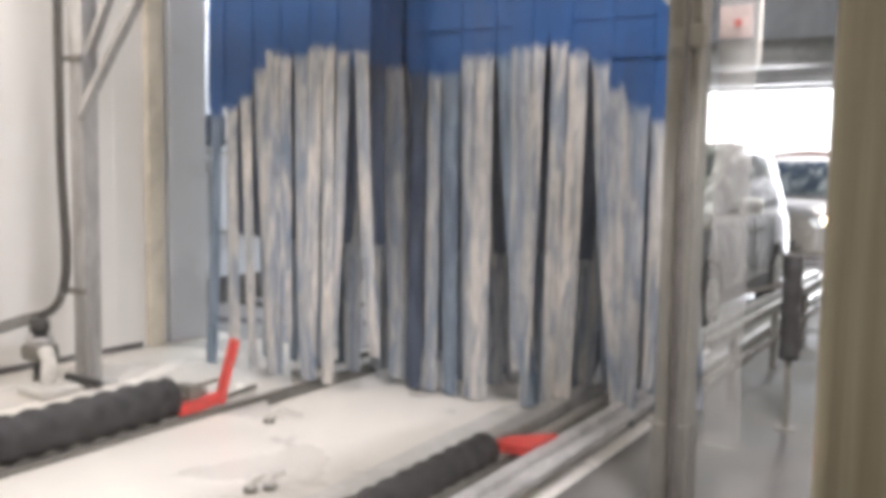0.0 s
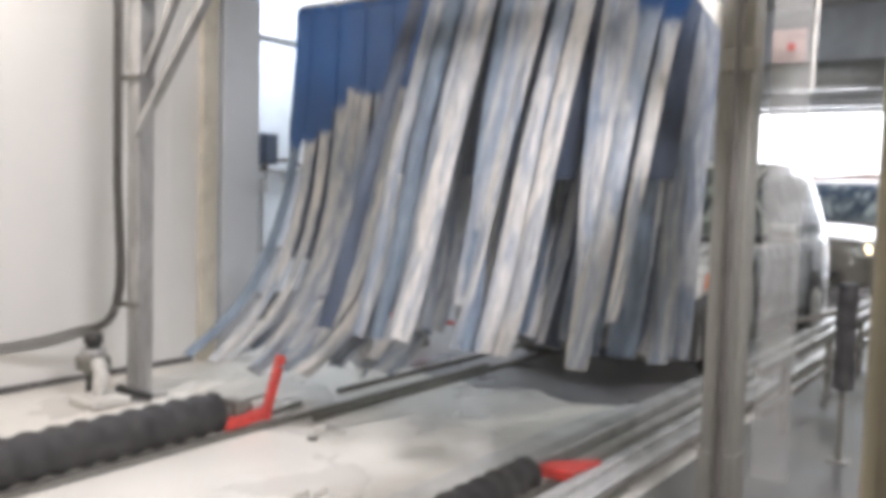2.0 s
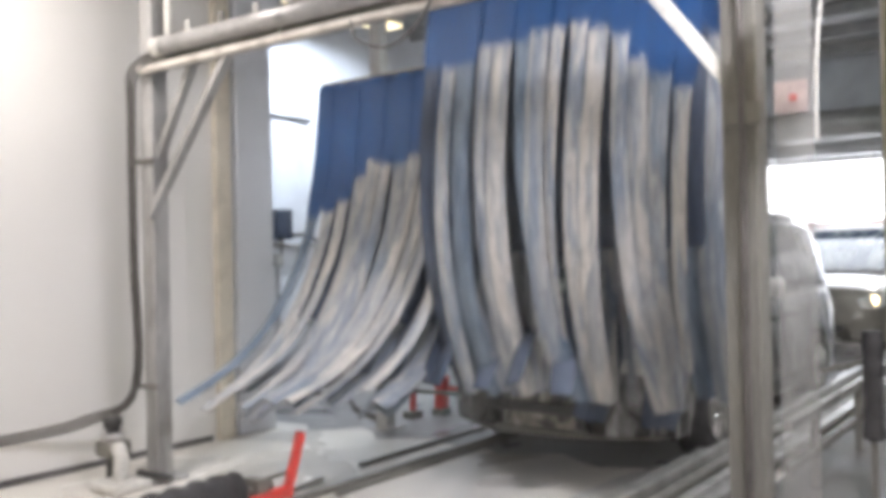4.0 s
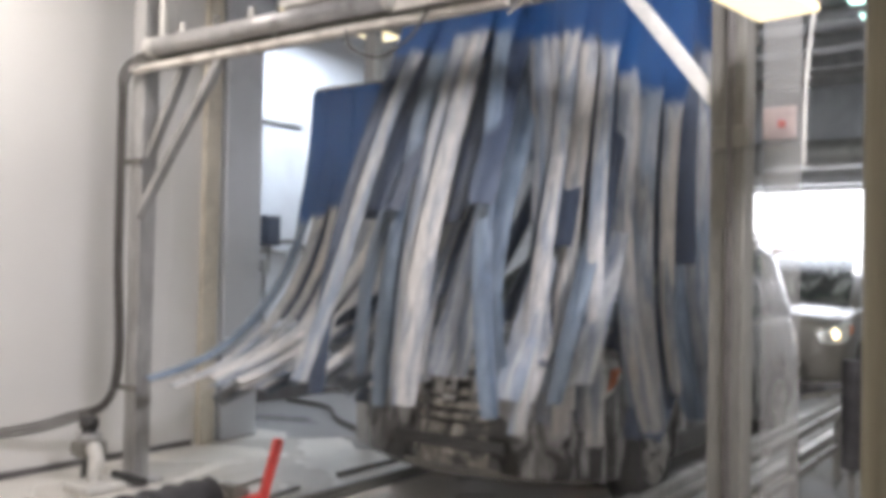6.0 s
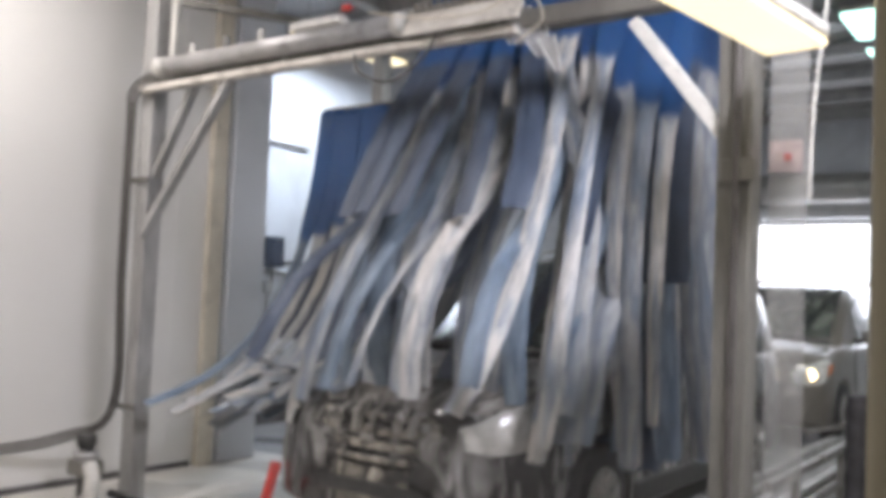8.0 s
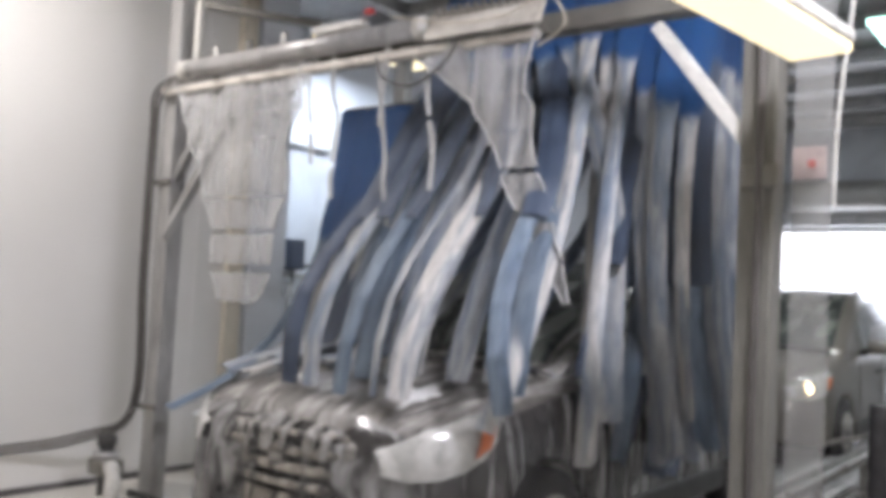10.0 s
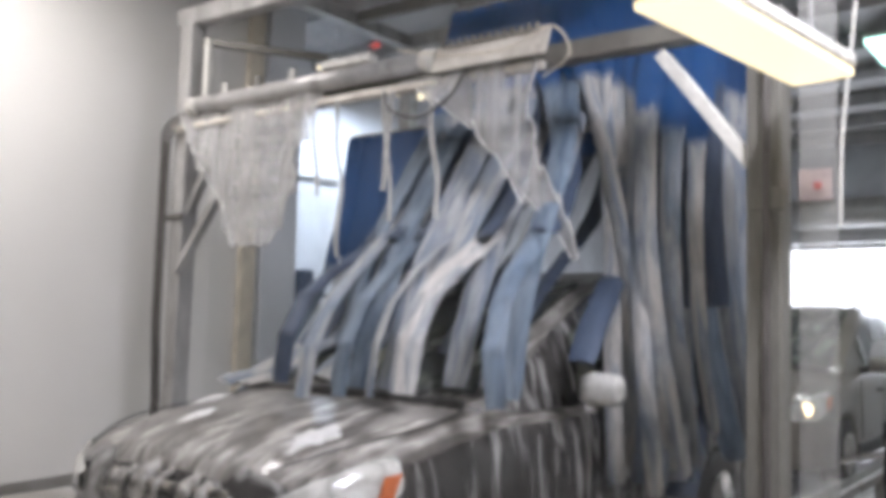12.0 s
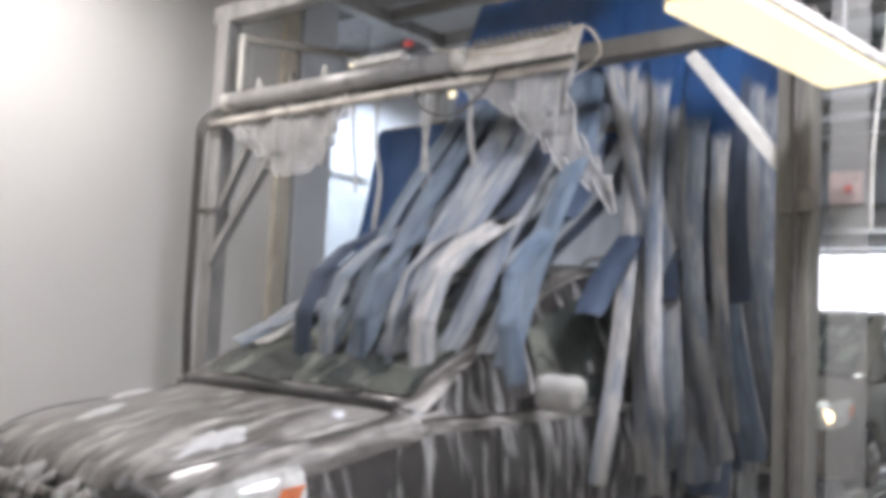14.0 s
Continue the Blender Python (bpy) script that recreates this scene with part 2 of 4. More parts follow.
def loft(sections, bm=None, close_ends=True):
    """Skin rows of points, mirrored over x = 0 where needed by the caller."""
    bm = bm or bmesh.new()
    rows = [[bm.verts.new(p) for p in s] for s in sections]
    for a, b in zip(rows, rows[1:]):
        for k in range(len(a) - 1):
            bm.faces.new((a[k], b[k], b[k + 1], a[k + 1]))
    if close_ends:
        bm.faces.new(rows[0])
        bm.faces.new(rows[-1][::-1])
    return bm


def slab(pts, thick, bm=None):
    """A flat plate with corner points pts, given thickness along its normal."""
    bm = bm or bmesh.new()
    pts = [Vector(p) for p in pts]
    n = (pts[1] - pts[0]).cross(pts[2] - pts[0]).normalized() * thick
    a = [bm.verts.new(p) for p in pts]
    b = [bm.verts.new(p + n) for p in pts]
    bm.faces.new(a[::-1])
    bm.faces.new(b)
    for i in range(len(pts)):
        j = (i + 1) % len(pts)
        bm.faces.new((a[i], a[j], b[j], b[i]))
    return bm

# ---------------------------------------------------------------- the hall
WALL_X, BACK_X, RIGHT_X, NEAR_Y, ROOF_Z = -2.77, -4.1, 5.0, -7.0, 4.6
structure = lambda name, bm, m, label, cat: tagged(link_mesh(name, bm, m), label, cat, kind="structure")
structure("ground", box(-60, 60, -60, 80, -0.3, 0.0), M_CONCRETE, "pale wet concrete floor with worn patches", "floor")
structure("walkway", box(1.60, RIGHT_X, NEAR_Y, DOOR_Y, 0.0, 0.008), M_WALK, "dark wet concrete walkway beside the conveyor", "floor")
# shade under and behind the cloths, put into this slab's darker colour
M_DARK_FLOOR = mat("shaded_wet_concrete", (0.33, 0.32, 0.31), 0.5, 0, 0.3, 1.4, 0.15, second=(0.20, 0.195, 0.19), mix=(0.38, 0.7), rough2=0.18)
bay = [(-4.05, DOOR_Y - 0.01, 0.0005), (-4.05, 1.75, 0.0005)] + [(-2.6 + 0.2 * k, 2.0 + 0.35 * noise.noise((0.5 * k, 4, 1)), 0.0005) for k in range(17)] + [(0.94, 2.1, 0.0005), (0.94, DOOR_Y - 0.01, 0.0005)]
structure("bay_floor", slab(bay, 0.004), M_DARK_FLOOR, "wet concrete floor under the swinging cloths, shade put into its colour", "floor")
wall_left = structure("wall_left", box(WALL_X - 0.15, WALL_X, NEAR_Y, 1.32, 0.0, ROOF_Z), M_WALL, "white plastic-panelled side wall", "wall")
for yy in (-4.0, -1.6, 0.8):
    part("panel_joint", box(WALL_X, WALL_X + 0.006, yy - 0.012, yy + 0.012, 0.05, ROOF_Z - 0.01, 0.002), M_WALL, wall_left)
part("base_stain", box(WALL_X, WALL_X + 0.012, NEAR_Y, 1.05, 0.0, 0.05, 0.004), M_DARK_BASE, wall_left)
trim = structure("trim", box(WALL_X, WALL_X + 0.06, 1.09, 1.25, 0.0, ROOF_Z - 0.01, 0.01), M_CREAM, "cream painted wooden corner trim", "trim")
column = structure("wall_column", box(WALL_X - 0.15, WALL_X + 0.05, 1.325, 1.74, 0.0, ROOF_Z - 0.01, 0.012), M_BLOCK, "white wall column beside the recess", "column")
structure("wall_recess_end", box(BACK_X - 0.15, WALL_X - 0.15, 1.55, 1.7, 0.0, ROOF_Z - 0.01), M_BLOCK, "white end wall of the recess", "wall")
structure("wall_recess", box(BACK_X - 0.15, BACK_X, 1.7, DOOR_Y, 0.30, ROOF_Z), M_BLOCK, "white painted block wall with conduits", "wall")
structure("wall_base", box(BACK_X - 0.15, BACK_X + 0.04, 1.7, DOOR_Y, 0.0, 0.298, 0.01), M_DARK_BASE, "dark wet plinth along the wall", "wall")
structure("wall_right", box(RIGHT_X, RIGHT_X + 0.15, NEAR_Y, DOOR_Y, 0.0, ROOF_Z), M_WALL, "white side wall", "wall")
structure("wall_near", box(BACK_X - 0.15, RIGHT_X + 0.15, NEAR_Y - 0.15, NEAR_Y, 0.0, ROOF_Z), M_WALL, "white end wall", "wall")
DX0, DX1, DZ = -1.25, 1.25, 3.0
structure("wall_entrance_left", box(BACK_X - 0.15, DX0, DOOR_Y, DOOR_Y + 0.2, 0.0, ROOF_Z), M_BLOCK, "grey-white entrance wall", "wall")
structure("wall_entrance_right", box(DX1, RIGHT_X + 0.15, DOOR_Y, DOOR_Y + 0.2, 0.0, ROOF_Z), M_BLOCK, "grey-white entrance wall", "wall")
structure("wall_entrance_top", box(DX0, DX1, DOOR_Y, DOOR_Y + 0.2, DZ, ROOF_Z), M_BLOCK, "wall over the entrance door", "wall")

# ceiling with purlins in its one mesh
cb = box(BACK_X - 0.15, RIGHT_X + 0.15, NEAR_Y - 0.15, DOOR_Y + 0.2, ROOF_Z, ROOF_Z + 0.12)
for k in range(15):
    yy = NEAR_Y + 0.6 + k * 1.2
    bar((BACK_X, yy, ROOF_Z - 0.09), (RIGHT_X, yy, ROOF_Z - 0.09), 0.07, 0.16, 0.0, cb)
for xx in (-1.2, 3.0):
    bar((xx, NEAR_Y, ROOF_Z - 0.25), (xx, DOOR_Y, ROOF_Z - 0.25), 0.12, 0.16, 0.0, cb)
structure("ceiling", cb, M_ROOF, "grey metal roof deck with purlins", "ceiling")

# rolled-up entrance door: curtain roll, guide rails, slats
door = thing("door_1", "rolled-up grey slatted entrance door", "door", kind="structure")
part("roll", drum(0.24, DX1 - DX0 + 0.5, "X", (0, DOOR_Y - 0.28, DZ + 0.42)), M_DOOR, door, smooth=True)
for k in range(5):
    z0 = DZ - 0.12 + k * 0.1
    part("slat", box(DX0 - 0.15, DX1 + 0.15, DOOR_Y - 0.12 - 0.012 * (k % 2), DOOR_Y - 0.07, z0, z0 + 0.085, 0.012), M_DOOR, door)
for xx in (DX0 - 0.1, DX1 + 0.1):
    part("guide_rail", box(xx - 0.06, xx + 0.06, DOOR_Y - 0.06, DOOR_Y - 0.005, 0, DZ + 0.1, 0.006), M_STEEL, door)

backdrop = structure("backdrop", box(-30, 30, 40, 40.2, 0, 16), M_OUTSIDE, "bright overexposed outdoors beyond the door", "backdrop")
hill = bmesh.new()
rows = []
for j in range(6):
    rows.append([Vector((-14 + i * 1.4, 24 + j * 1.6, 0.1 + j * 0.5 + 0.35 * noise.noise((i * 0.7, j * 0.9, 3)))) for i in range(21)])
loft(rows, hill, False)
M_EARTH = mat("dry_earth_bank", (0.42, 0.27, 0.20), 0.9, 0, 0.4, 0.6, 0.4, second=(0.30, 0.22, 0.16))
tagged(link_mesh("earth_bank", hill, M_EARTH, smooth=True), "sunlit reddish earth bank outdoors", "bank", kind="structure")

# ---------------------------------------------------------------- the arch (portal) and the frame behind it
XL, XR, BZ = -2.05, 2.1, 2.87
arch = thing("wash_arch", "galvanised steel wash arch with white spray channel", "wash arch")
part("post", bar((XL, 0, 0), (XL, 0, BZ + 0.9), 0.13, 0.13, 0.008), M_STEEL, arch, "grey galvanised post")
part("post", bar((XR, 0, 0), (XR, 0, BZ + 0.1), 0.15, 0.15, 0.008), M_STEEL_DARK, arch, "stained brownish post")
part("post_sleeve", bar((XR, 0, 0), (XR, 0, 0.42), 0.165, 0.165, 0.008), M_STEEL_DARK, arch)
part("base_plate", box(XL - 0.14, XL + 0.14, -0.14, 0.14, 0.001, 0.02, 0.004), M_STEEL, arch)
part("base_plate", box(XR - 0.15, XR + 0.15, -0.15, 0.15, 0.001, 0.02, 0.004), M_STEEL_DARK, arch)
part("beam", box(XL + 0.07, XR - 0.08, -0.06, 0.06, BZ + 0.02, BZ + 0.12, 0.008), M_STEEL_DARK, arch)
part("spray_channel", box(XL - 0.02, 1.0, -0.13, -0.065, BZ - 0.02, BZ + 0.03, 0.012), M_BEAM, arch, "off-white drip channel")
part("manifold", tube([(XL + 0.2, -0.12, BZ + 0.13), (0.25, -0.12, BZ + 0.13)], 0.06, 12, curved=False), M_STEEL, arch, smooth=True)
part("manifold_cap", drum(0.068, 0.06, "X", (0.27, -0.12, BZ + 0.13)), M_PALE, arch, smooth=True)
part("manifold_cap", drum(0.068, 0.08, "X", (XL + 0.24, -0.12, BZ + 0.13)), M_PALE, arch, smooth=True)
plate = part("nozzle_plate", slab([(0.32, -0.16, BZ + 0.04), (1.05, -0.16, BZ + 0.04), (1.05, -0.10, BZ + 0.20), (0.32, -0.10, BZ + 0.20)], 0.012), M_BEAM, arch, "white nozzle plate")
for k in range(13):
    part("nozzle", drum(0.012, 0.04, "Z", (0.38 + k * 0.05, -0.135, BZ + 0.20), 8), M_STEEL_DARK, plate)
part("brace", bar((-1.61, 0, BZ + 0.01), (XL + 0.05, 0, 2.27), 0.06, 0.05), M_STEEL, arch)
part("brace", bar((-1.15, -0.07, BZ + 0.01), (XL + 0.05, -0.07, 1.85), 0.065, 0.05), M_STEEL, arch)
part("brace", bar((1.60, 0, BZ - 0.02), (XR - 0.05, 0, 2.26), 0.09, 0.06), M_PALE, arch, "pale diagonal brace")
for zz in (2.24, 0.66):
    part("hose_clamp", box(XL - 0.17, XL + 0.08, -0.09, -0.066, zz - 0.02, zz + 0.02, 0.006), M_STEEL_DARK, arch)
part("hose_clamp", box(XR - 0.05, XR + 0.10, -0.11, -0.077, 2.06, 2.16, 0.01), M_STEEL_DARK, arch, "rusty pipe clamp")
part("upper_beam", bar((XL - 0.12, 0.0, 3.72), (1.5, 0.0, 3.66), 0.12, 0.13, 0.008), M_STEEL, arch)
part("hanger", bar((1.45, 0.0, 3.7), (1.45, 0.0, ROOF_Z), 0.05, 0.05), M_STEEL, arch)
part("upper_post", bar((-1.82, -0.03, BZ + 0.14), (-1.82, -0.03, 3.52), 0.05, 0.05, 0.006), M_PALE, arch)
part("upper_rail", bar((-1.86, -0.05, 3.5), (-1.2, 0.55, 3.42), 0.05, 0.05, 0.006), M_STEEL_DARK, arch)
part("riser", tube([(XR + 0.02, -0.1, 0.05), (XR + 0.02, -0.1, 2.9)], 0.018, 8, curved=False), M_CABLE, arch)
for k, (dx, zz) in enumerate(((-0.09, 0.0), (-0.125, 0.03), (-0.16, 0.055))):
    part("hose", tube([(WALL_X + 0.03 + 0.03 * k, -3.0, 0.30 + 0.03 * k), (WALL_X + 0.04 + 0.02 * k, -0.95, 0.30 + 0.03 * k), (XL - 0.36, -0.32, 0.40 + 0.03 * k), (XL + dx, -0.1, 0.66), (XL + dx, -0.1, 1.6),
                       (XL + dx, -0.1, 2.6), (XL + dx + 0.07 - zz * 0.3, -0.12, BZ - 0.03 + zz), (XL + 0.22, -0.13, BZ + 0.06 + zz)], 0.011, 8), M_CABLE, arch, "grey-black supply hose", True)
part("loose_cable", tube([(-0.05, -0.13, BZ), (0.02, -0.16, BZ - 0.12), (0.25, -0.18, BZ - 0.2), (0.45, -0.16, BZ - 0.1), (0.55, -0.15, BZ + 0.04)], 0.009, 6), M_CABLE, arch)
part("loose_cable", tube([(0.1, -0.2, BZ + 0.2), (0.5, -0.22, BZ + 0.1), (0.85, -0.22, BZ + 0.08), (1.1, -0.2, BZ + 0.16), (1.18, -0.15, BZ + 0.02), (1.0, -0.1, BZ - 0.06)], 0.006, 6), M_CREAM, arch)
part("loose_cable", tube([(1.1, -0.3, 3.55), (1.15, -0.32, 3.25), (1.4, -0.3, 3.1), (1.75, -0.25, 3.22), (1.95, -0.2, 3.3)], 0.006, 6), M_CREAM, arch)
part("solenoid_block", box(-0.55, -0.15, -0.17, -0.08, BZ + 0.19, BZ + 0.24, 0.01), M_PALE, arch)
for k in range(5):
    part("valve", drum(0.022, 0.07, "Z", (-1.5 + 0.33 * k, -0.12, BZ + 0.22), 10), M_STEEL_DARK if k % 2 else M_PALE, arch)
part("valve_knob", drum(0.02, 0.05, "X", (-0.1, -0.16, BZ + 0.27), 10), M_RED, arch, "small red knob")

rear = thing("mitter_frame", "grey steel frame that carries the swinging cloths", "steel frame")
part("post", bar((-1.85, 2.24, 0), (-1.85, 2.24, 4.1), 0.12, 0.12, 0.008), M_STEEL, rear)
part("base_plate", box(-1.99, -1.71, 2.10, 2.38, 0.001, 0.018, 0.004), M_STEEL, rear)
part("hanger", bar((2.0, 2.24, 4.1), (2.0, 2.24, ROOF_Z), 0.08, 0.08), M_STEEL, rear)
for xx in (-1.85, 2.0):
    part("side_rail", bar((xx, 0.08, 4.1), (xx, 2.3, 4.1), 0.1, 0.12, 0.006), M_STEEL, rear)
part("cross_beam", bar((-1.95, 2.24, 4.1), (2.1, 2.24, 4.1), 0.1, 0.12, 0.006), M_STEEL, rear)
part("cross_beam", bar((-1.95, 1.5, 4.12), (2.1, 1.5, 4.12), 0.08, 0.1, 0.006), M_STEEL_DARK, rear)
part("motor", drum(0.16, 0.4, "Y", (0.0, 1.75, 4.24)), M_STEEL_DARK, rear, smooth=True)
part("pale_strut", bar((-0.35, 1.6, 2.9), (-0.35, 1.6, 4.1), 0.05, 0.05), M_PALE, rear)
part("pale_strut", bar((0.75, 1.55, 2.9), (0.75, 1.55, 4.1), 0.07, 0.07), M_STEEL, rear)
part("pivot_bar", bar((-1.7, 1.6, 2.95), (1.75, 1.6, 2.95), 0.06, 0.06), M_STEEL_DARK, rear)

# hanging fluorescent fixtures; two are unseen additions to the lighting
for k, (fx, fy, fz, _, _, fr) in enumerate(FIXTURES):
    lamp = thing("ceiling_light", "white hanging fluorescent fixture with lit diffuser, seen or added as fill", "light", (fx, fy, fz), fr, group="fluorescent fixtures")
    hw, hl = (0.13, 0.60) if k == 0 else (0.17, 0.80)
    part("housing", box(-hw, hw, -hl, hl, 0.0, 0.06, 0.015), M_PALE, lamp)
    part("diffuser", box(-hw + 0.005, hw - 0.005, -hl + 0.01, hl - 0.01, -0.035, -0.002, 0.012), M_LAMP_GREEN if k == 4 else M_LAMP, lamp)
    for yy in (-hl + 0.12, hl - 0.12):
        part("hanger", tube([(0, yy, 0.05), (0, yy, ROOF_Z - fz)], 0.006, 6, curved=False), M_STEEL, lamp)

# ---------------------------------------------------------------- conveyor and guides on the floor
guide = thing("tyre_guide_roller", "black ribbed rubber tyre guide roller on the floor", "guide roller")
part("roller", tube([(-0.88, -3.2 + 0.03 * i, 0.14) for i in range(97)], 0.1, 16, curved=False, radii=lambda s: 0.122 + 0.009 * math.sin(s * 120)), M_RUBBER, guide, smooth=True)
part("axle", tube([(-0.86, -0.3, 0.13), (-0.86, -0.05, 0.13)], 0.03, 10, curved=False), M_STEEL_DARK, guide)
part("bearing", box(-0.93, -0.79, -0.22, -0.14, 0.0, 0.2, 0.01), M_STEEL_DARK, guide)
redbar = thing("red_guide_bar", "red painted bent steel guide bar", "guide bar")
part("foot", bar((-0.80, -0.32, 0.07), (-0.78, 0.04, 0.09), 0.07, 0.07, 0.012), M_RED, redbar)
part("upright", bar((-0.78, 0.0, 0.05), (-0.74, 0.10, 0.45), 0.075, 0.05, 0.012), M_RED, redbar)
part("stay", bar((-0.83, -0.1, 0.05), (-1.0, 0.55, 0.02), 0.03, 0.03), M_STEEL_DARK, redbar)
part("stay", bar((-0.80, 0.06, 0.2), (-1.25, -0.1, 0.03), 0.02, 0.02), M_STEEL_DARK, redbar)
for xx, y0, y1, w in ((-0.76, -3.6, 2.6, 0.05), (-0.64, 0.3, 6.0, 0.03), (-1.05, 1.0, 6.0, 0.04)):
    tagged(link_mesh("guide_rail", box(xx - w / 2, xx + w / 2, y0, y1, 0.0, 0.035, 0.006), M_STEEL_DARK), "dark low steel guide rail on the floor", "rail", "floor guide rails")
for px_, py_, w_ in ((-1.94, 2.75, 0.045), (-1.80, 3.02, 0.10)):
    peg = thing("red_guide_post", "short red painted steel post beside the guide rails", "guide post", (px_, py_, 0), group="red guide posts")
    part("upright", bar((0, 0, 0.0), (0.0, 0.02, 0.38), w_, w_, 0.008), M_RED, peg)
    part("shoe", box(-0.07, 0.07, -0.07, 0.07, 0.005, 0.07, 0.01), M_STEEL_DARK, peg)
    part("arm", bar((0.0, 0.01, 0.26), (0.45, 0.16, 0.24), 0.035, 0.035, 0.006), M_RED if w_ > 0.05 else M_STEEL_DARK, peg)
conv = thing("conveyor", "steel conveyor track with dark edges and wet trough", "conveyor")
part("inner_rail", box(0.98, 1.10, -3.6, 10.5, 0.0, 0.12, 0.012), M_STEEL, conv)
part("trough", box(1.12, 1.40, -3.6, 10.5, 0.0, 0.06, 0.01), M_BRIGHT, conv, "wet shiny trough")
part("chain_guide", box(1.24, 1.28, -3.6, 10.5, 0.06, 0.10, 0.006), M_STEEL_DARK, conv)
part("outer_rail", box(1.40, 1.47, -3.6, 10.5, 0.0, 0.16, 0.01), M_STEEL, conv)
part("outer_flange", box(1.47, 1.56, -3.6, 10.5, 0.10, 0.13, 0.006), M_STEEL, conv)
roller = thing("conveyor_roller", "black rubber roller lying in the conveyor", "guide roller")
part("roller", tube([(1.18, -2.0 + 0.03 * i, 0.14) for i in range(64)], 0.085, 14, curved=False, radii=lambda s: 0.085 + 0.007 * math.sin(s * 90)), M_RUBBER, roller, smooth=True)
flag = thing("red_conveyor_flag", "red painted steel wedge on the conveyor", "guide bar")
part("wedge", slab([(1.17, -0.05, 0.12), (1.40, -0.02, 0.12), (1.42, 0.24, 0.13), (1.22, 0.10, 0.12)], 0.05), M_RED, flag)
for yy in (2.1, 3.4, 4.7, 6.0, 7.3):
    stand = thing("splash_barrier", "dark steel splash barrier beside the conveyor", "barrier", (1.85, yy, 0), group="splash barriers")
    part("upright", bar((0, 0, 0), (0, 0, 0.52), 0.05, 0.05), M_STEEL_DARK, stand)
    part("top_rail", bar((0, -0.62, 0.50), (0, 0.62, 0.50), 0.05, 0.06), M_STEEL_DARK, stand)
    part("low_rail", bar((0, -0.62, 0.25), (0, 0.62, 0.25), 0.04, 0.05), M_STEEL_DARK, stand)
FITTINGS = ((-0.36, 0.0), (0.37, -0.91), (0.42, -0.83))
brush = thing("side_brush_stand", "black upright brush on a thin steel stand", "brush", (2.28, 1.65, 0))
part("leg", bar((0, 0, 0.008), (0, 0, 0.5), 0.035, 0.035), M_STEEL_DARK, brush)
part("foot", box(-0.06, 0.06, -0.06, 0.06, 0.008, 0.02, 0.004), M_STEEL_DARK, brush)
part("bristles", tube([(0, 0, 0.44 + 0.02 * k) for k in range(32)], 0.06, 14, curved=False, radii=lambda q: 0.058 + 0.003 * math.sin(q * 31) + 0.002 * math.sin(q * 73)), M_RUBBER, brush, "black bristles", True)
part("arm", bar((0, 0, 0.9), (-0.3, 0.1, 0.8), 0.03, 0.03), M_STEEL_DARK, brush)
for xx, yy in FITTINGS:
    cap = thing("floor_fitting", "small stained metal floor fitting", "fitting", (xx, yy, 0))
    part("flange", drum(0.035, 0.02, "Z", (0, 0, 0.01), 12), M_STEEL_DARK, cap)
    part("stub", tube([(0, 0, 0.015), (0.015, 0.02, 0.06), (0.05, 0.05, 0.08)], 0.018, 8), M_PALE, cap)

stand = thing("pump_valve", "grey and black pipe valve on a floor stub", "valve", (-2.2, -0.27, 0))
part("pipe", tube([(0, 0, 0), (0, 0, 0.40)], 0.05, 14, curved=False), M_BLACK, stand, "black pump pipe", True)
part("valve_body", box(-0.10, 0.10, -0.09, 0.09, 0.19, 0.31, 0.03), M_STEEL_DARK, stand)
part("collar", drum(0.085, 0.05, "Z", (0, 0, 0.33), 16), M_STEEL, stand, smooth=True)
part("elbow", tube([(0.10, -0.03, 0.27), (0.17, -0.05, 0.22), (0.18, -0.07, 0.08), (0.18, -0.08, 0.02)], 0.05, 12), M_PALE, stand, "white plastic elbow", True)
part("foot", box(0.04, 0.34, -0.22, 0.08, 0.0, 0.07, 0.025), M_PALE, stand)
part("handle", bar((0.18, 0.06, 0.10), (0.36, 0.22, 0.03), 0.06, 0.05, 0.015), M_BLACK, stand)
part("cap", drum(0.065, 0.07, "Z", (0, 0, 0.43), 14), M_BLACK, stand, smooth=True)

# ---------------------------------------------------------------- electrics on the recess wall
def wallbox(label, y, z, w, h, d, m, tail):
    b = thing("switch_box", label, "electric box", (BACK_X, y, z))
    part("case", box(0.001, d, -w / 2, w / 2, -h / 2, h / 2, 0.012), m, b)
    part("cover", box(d, d + 0.012, -w * 0.42, w * 0.42, -h * 0.42, h * 0.42, 0.004), m, b)
    part("conduit", tube([(d / 2, 0, -h / 2), (d / 2, 0, -h / 2 - tail)], 0.014, 8, curved=False), M_STEEL_DARK, b)


wallbox("dark blue wall switch box", 3.08, 1.92, 0.22, 0.34, 0.14, M_NAVY, 0.3)
wallbox("white wall switch box with grey cover", 3.97, 2.08, 0.26, 0.30, 0.12, M_PALE, 0.12)
wallbox("small grey conduit box", 3.05, 1.53, 0.10, 0.14, 0.07, M_STEEL, 0.66)
wallbox("small dark conduit box", 4.06, 1.53, 0.12, 0.12, 0.07, M_STEEL_DARK, 0.66)
run = thing("wall_conduit", "grey conduit pipes along the wall", "conduit", (BACK_X + 0.03, 0, 0))
for zz, y0, y1 in ((1.69, 2.0, 6.5), (0.80, 2.0, 6.5), (3.17, 1.9, 3.6)):
    part("pipe", tube([(0, y0, zz), (0, y1, zz)], 0.022, 8, curved=False), M_STEEL, run)
flex = thing("hanging_plug", "black cable with hanging plug on the wall", "cable", (BACK_X + 0.12, 3.2, 1.8))
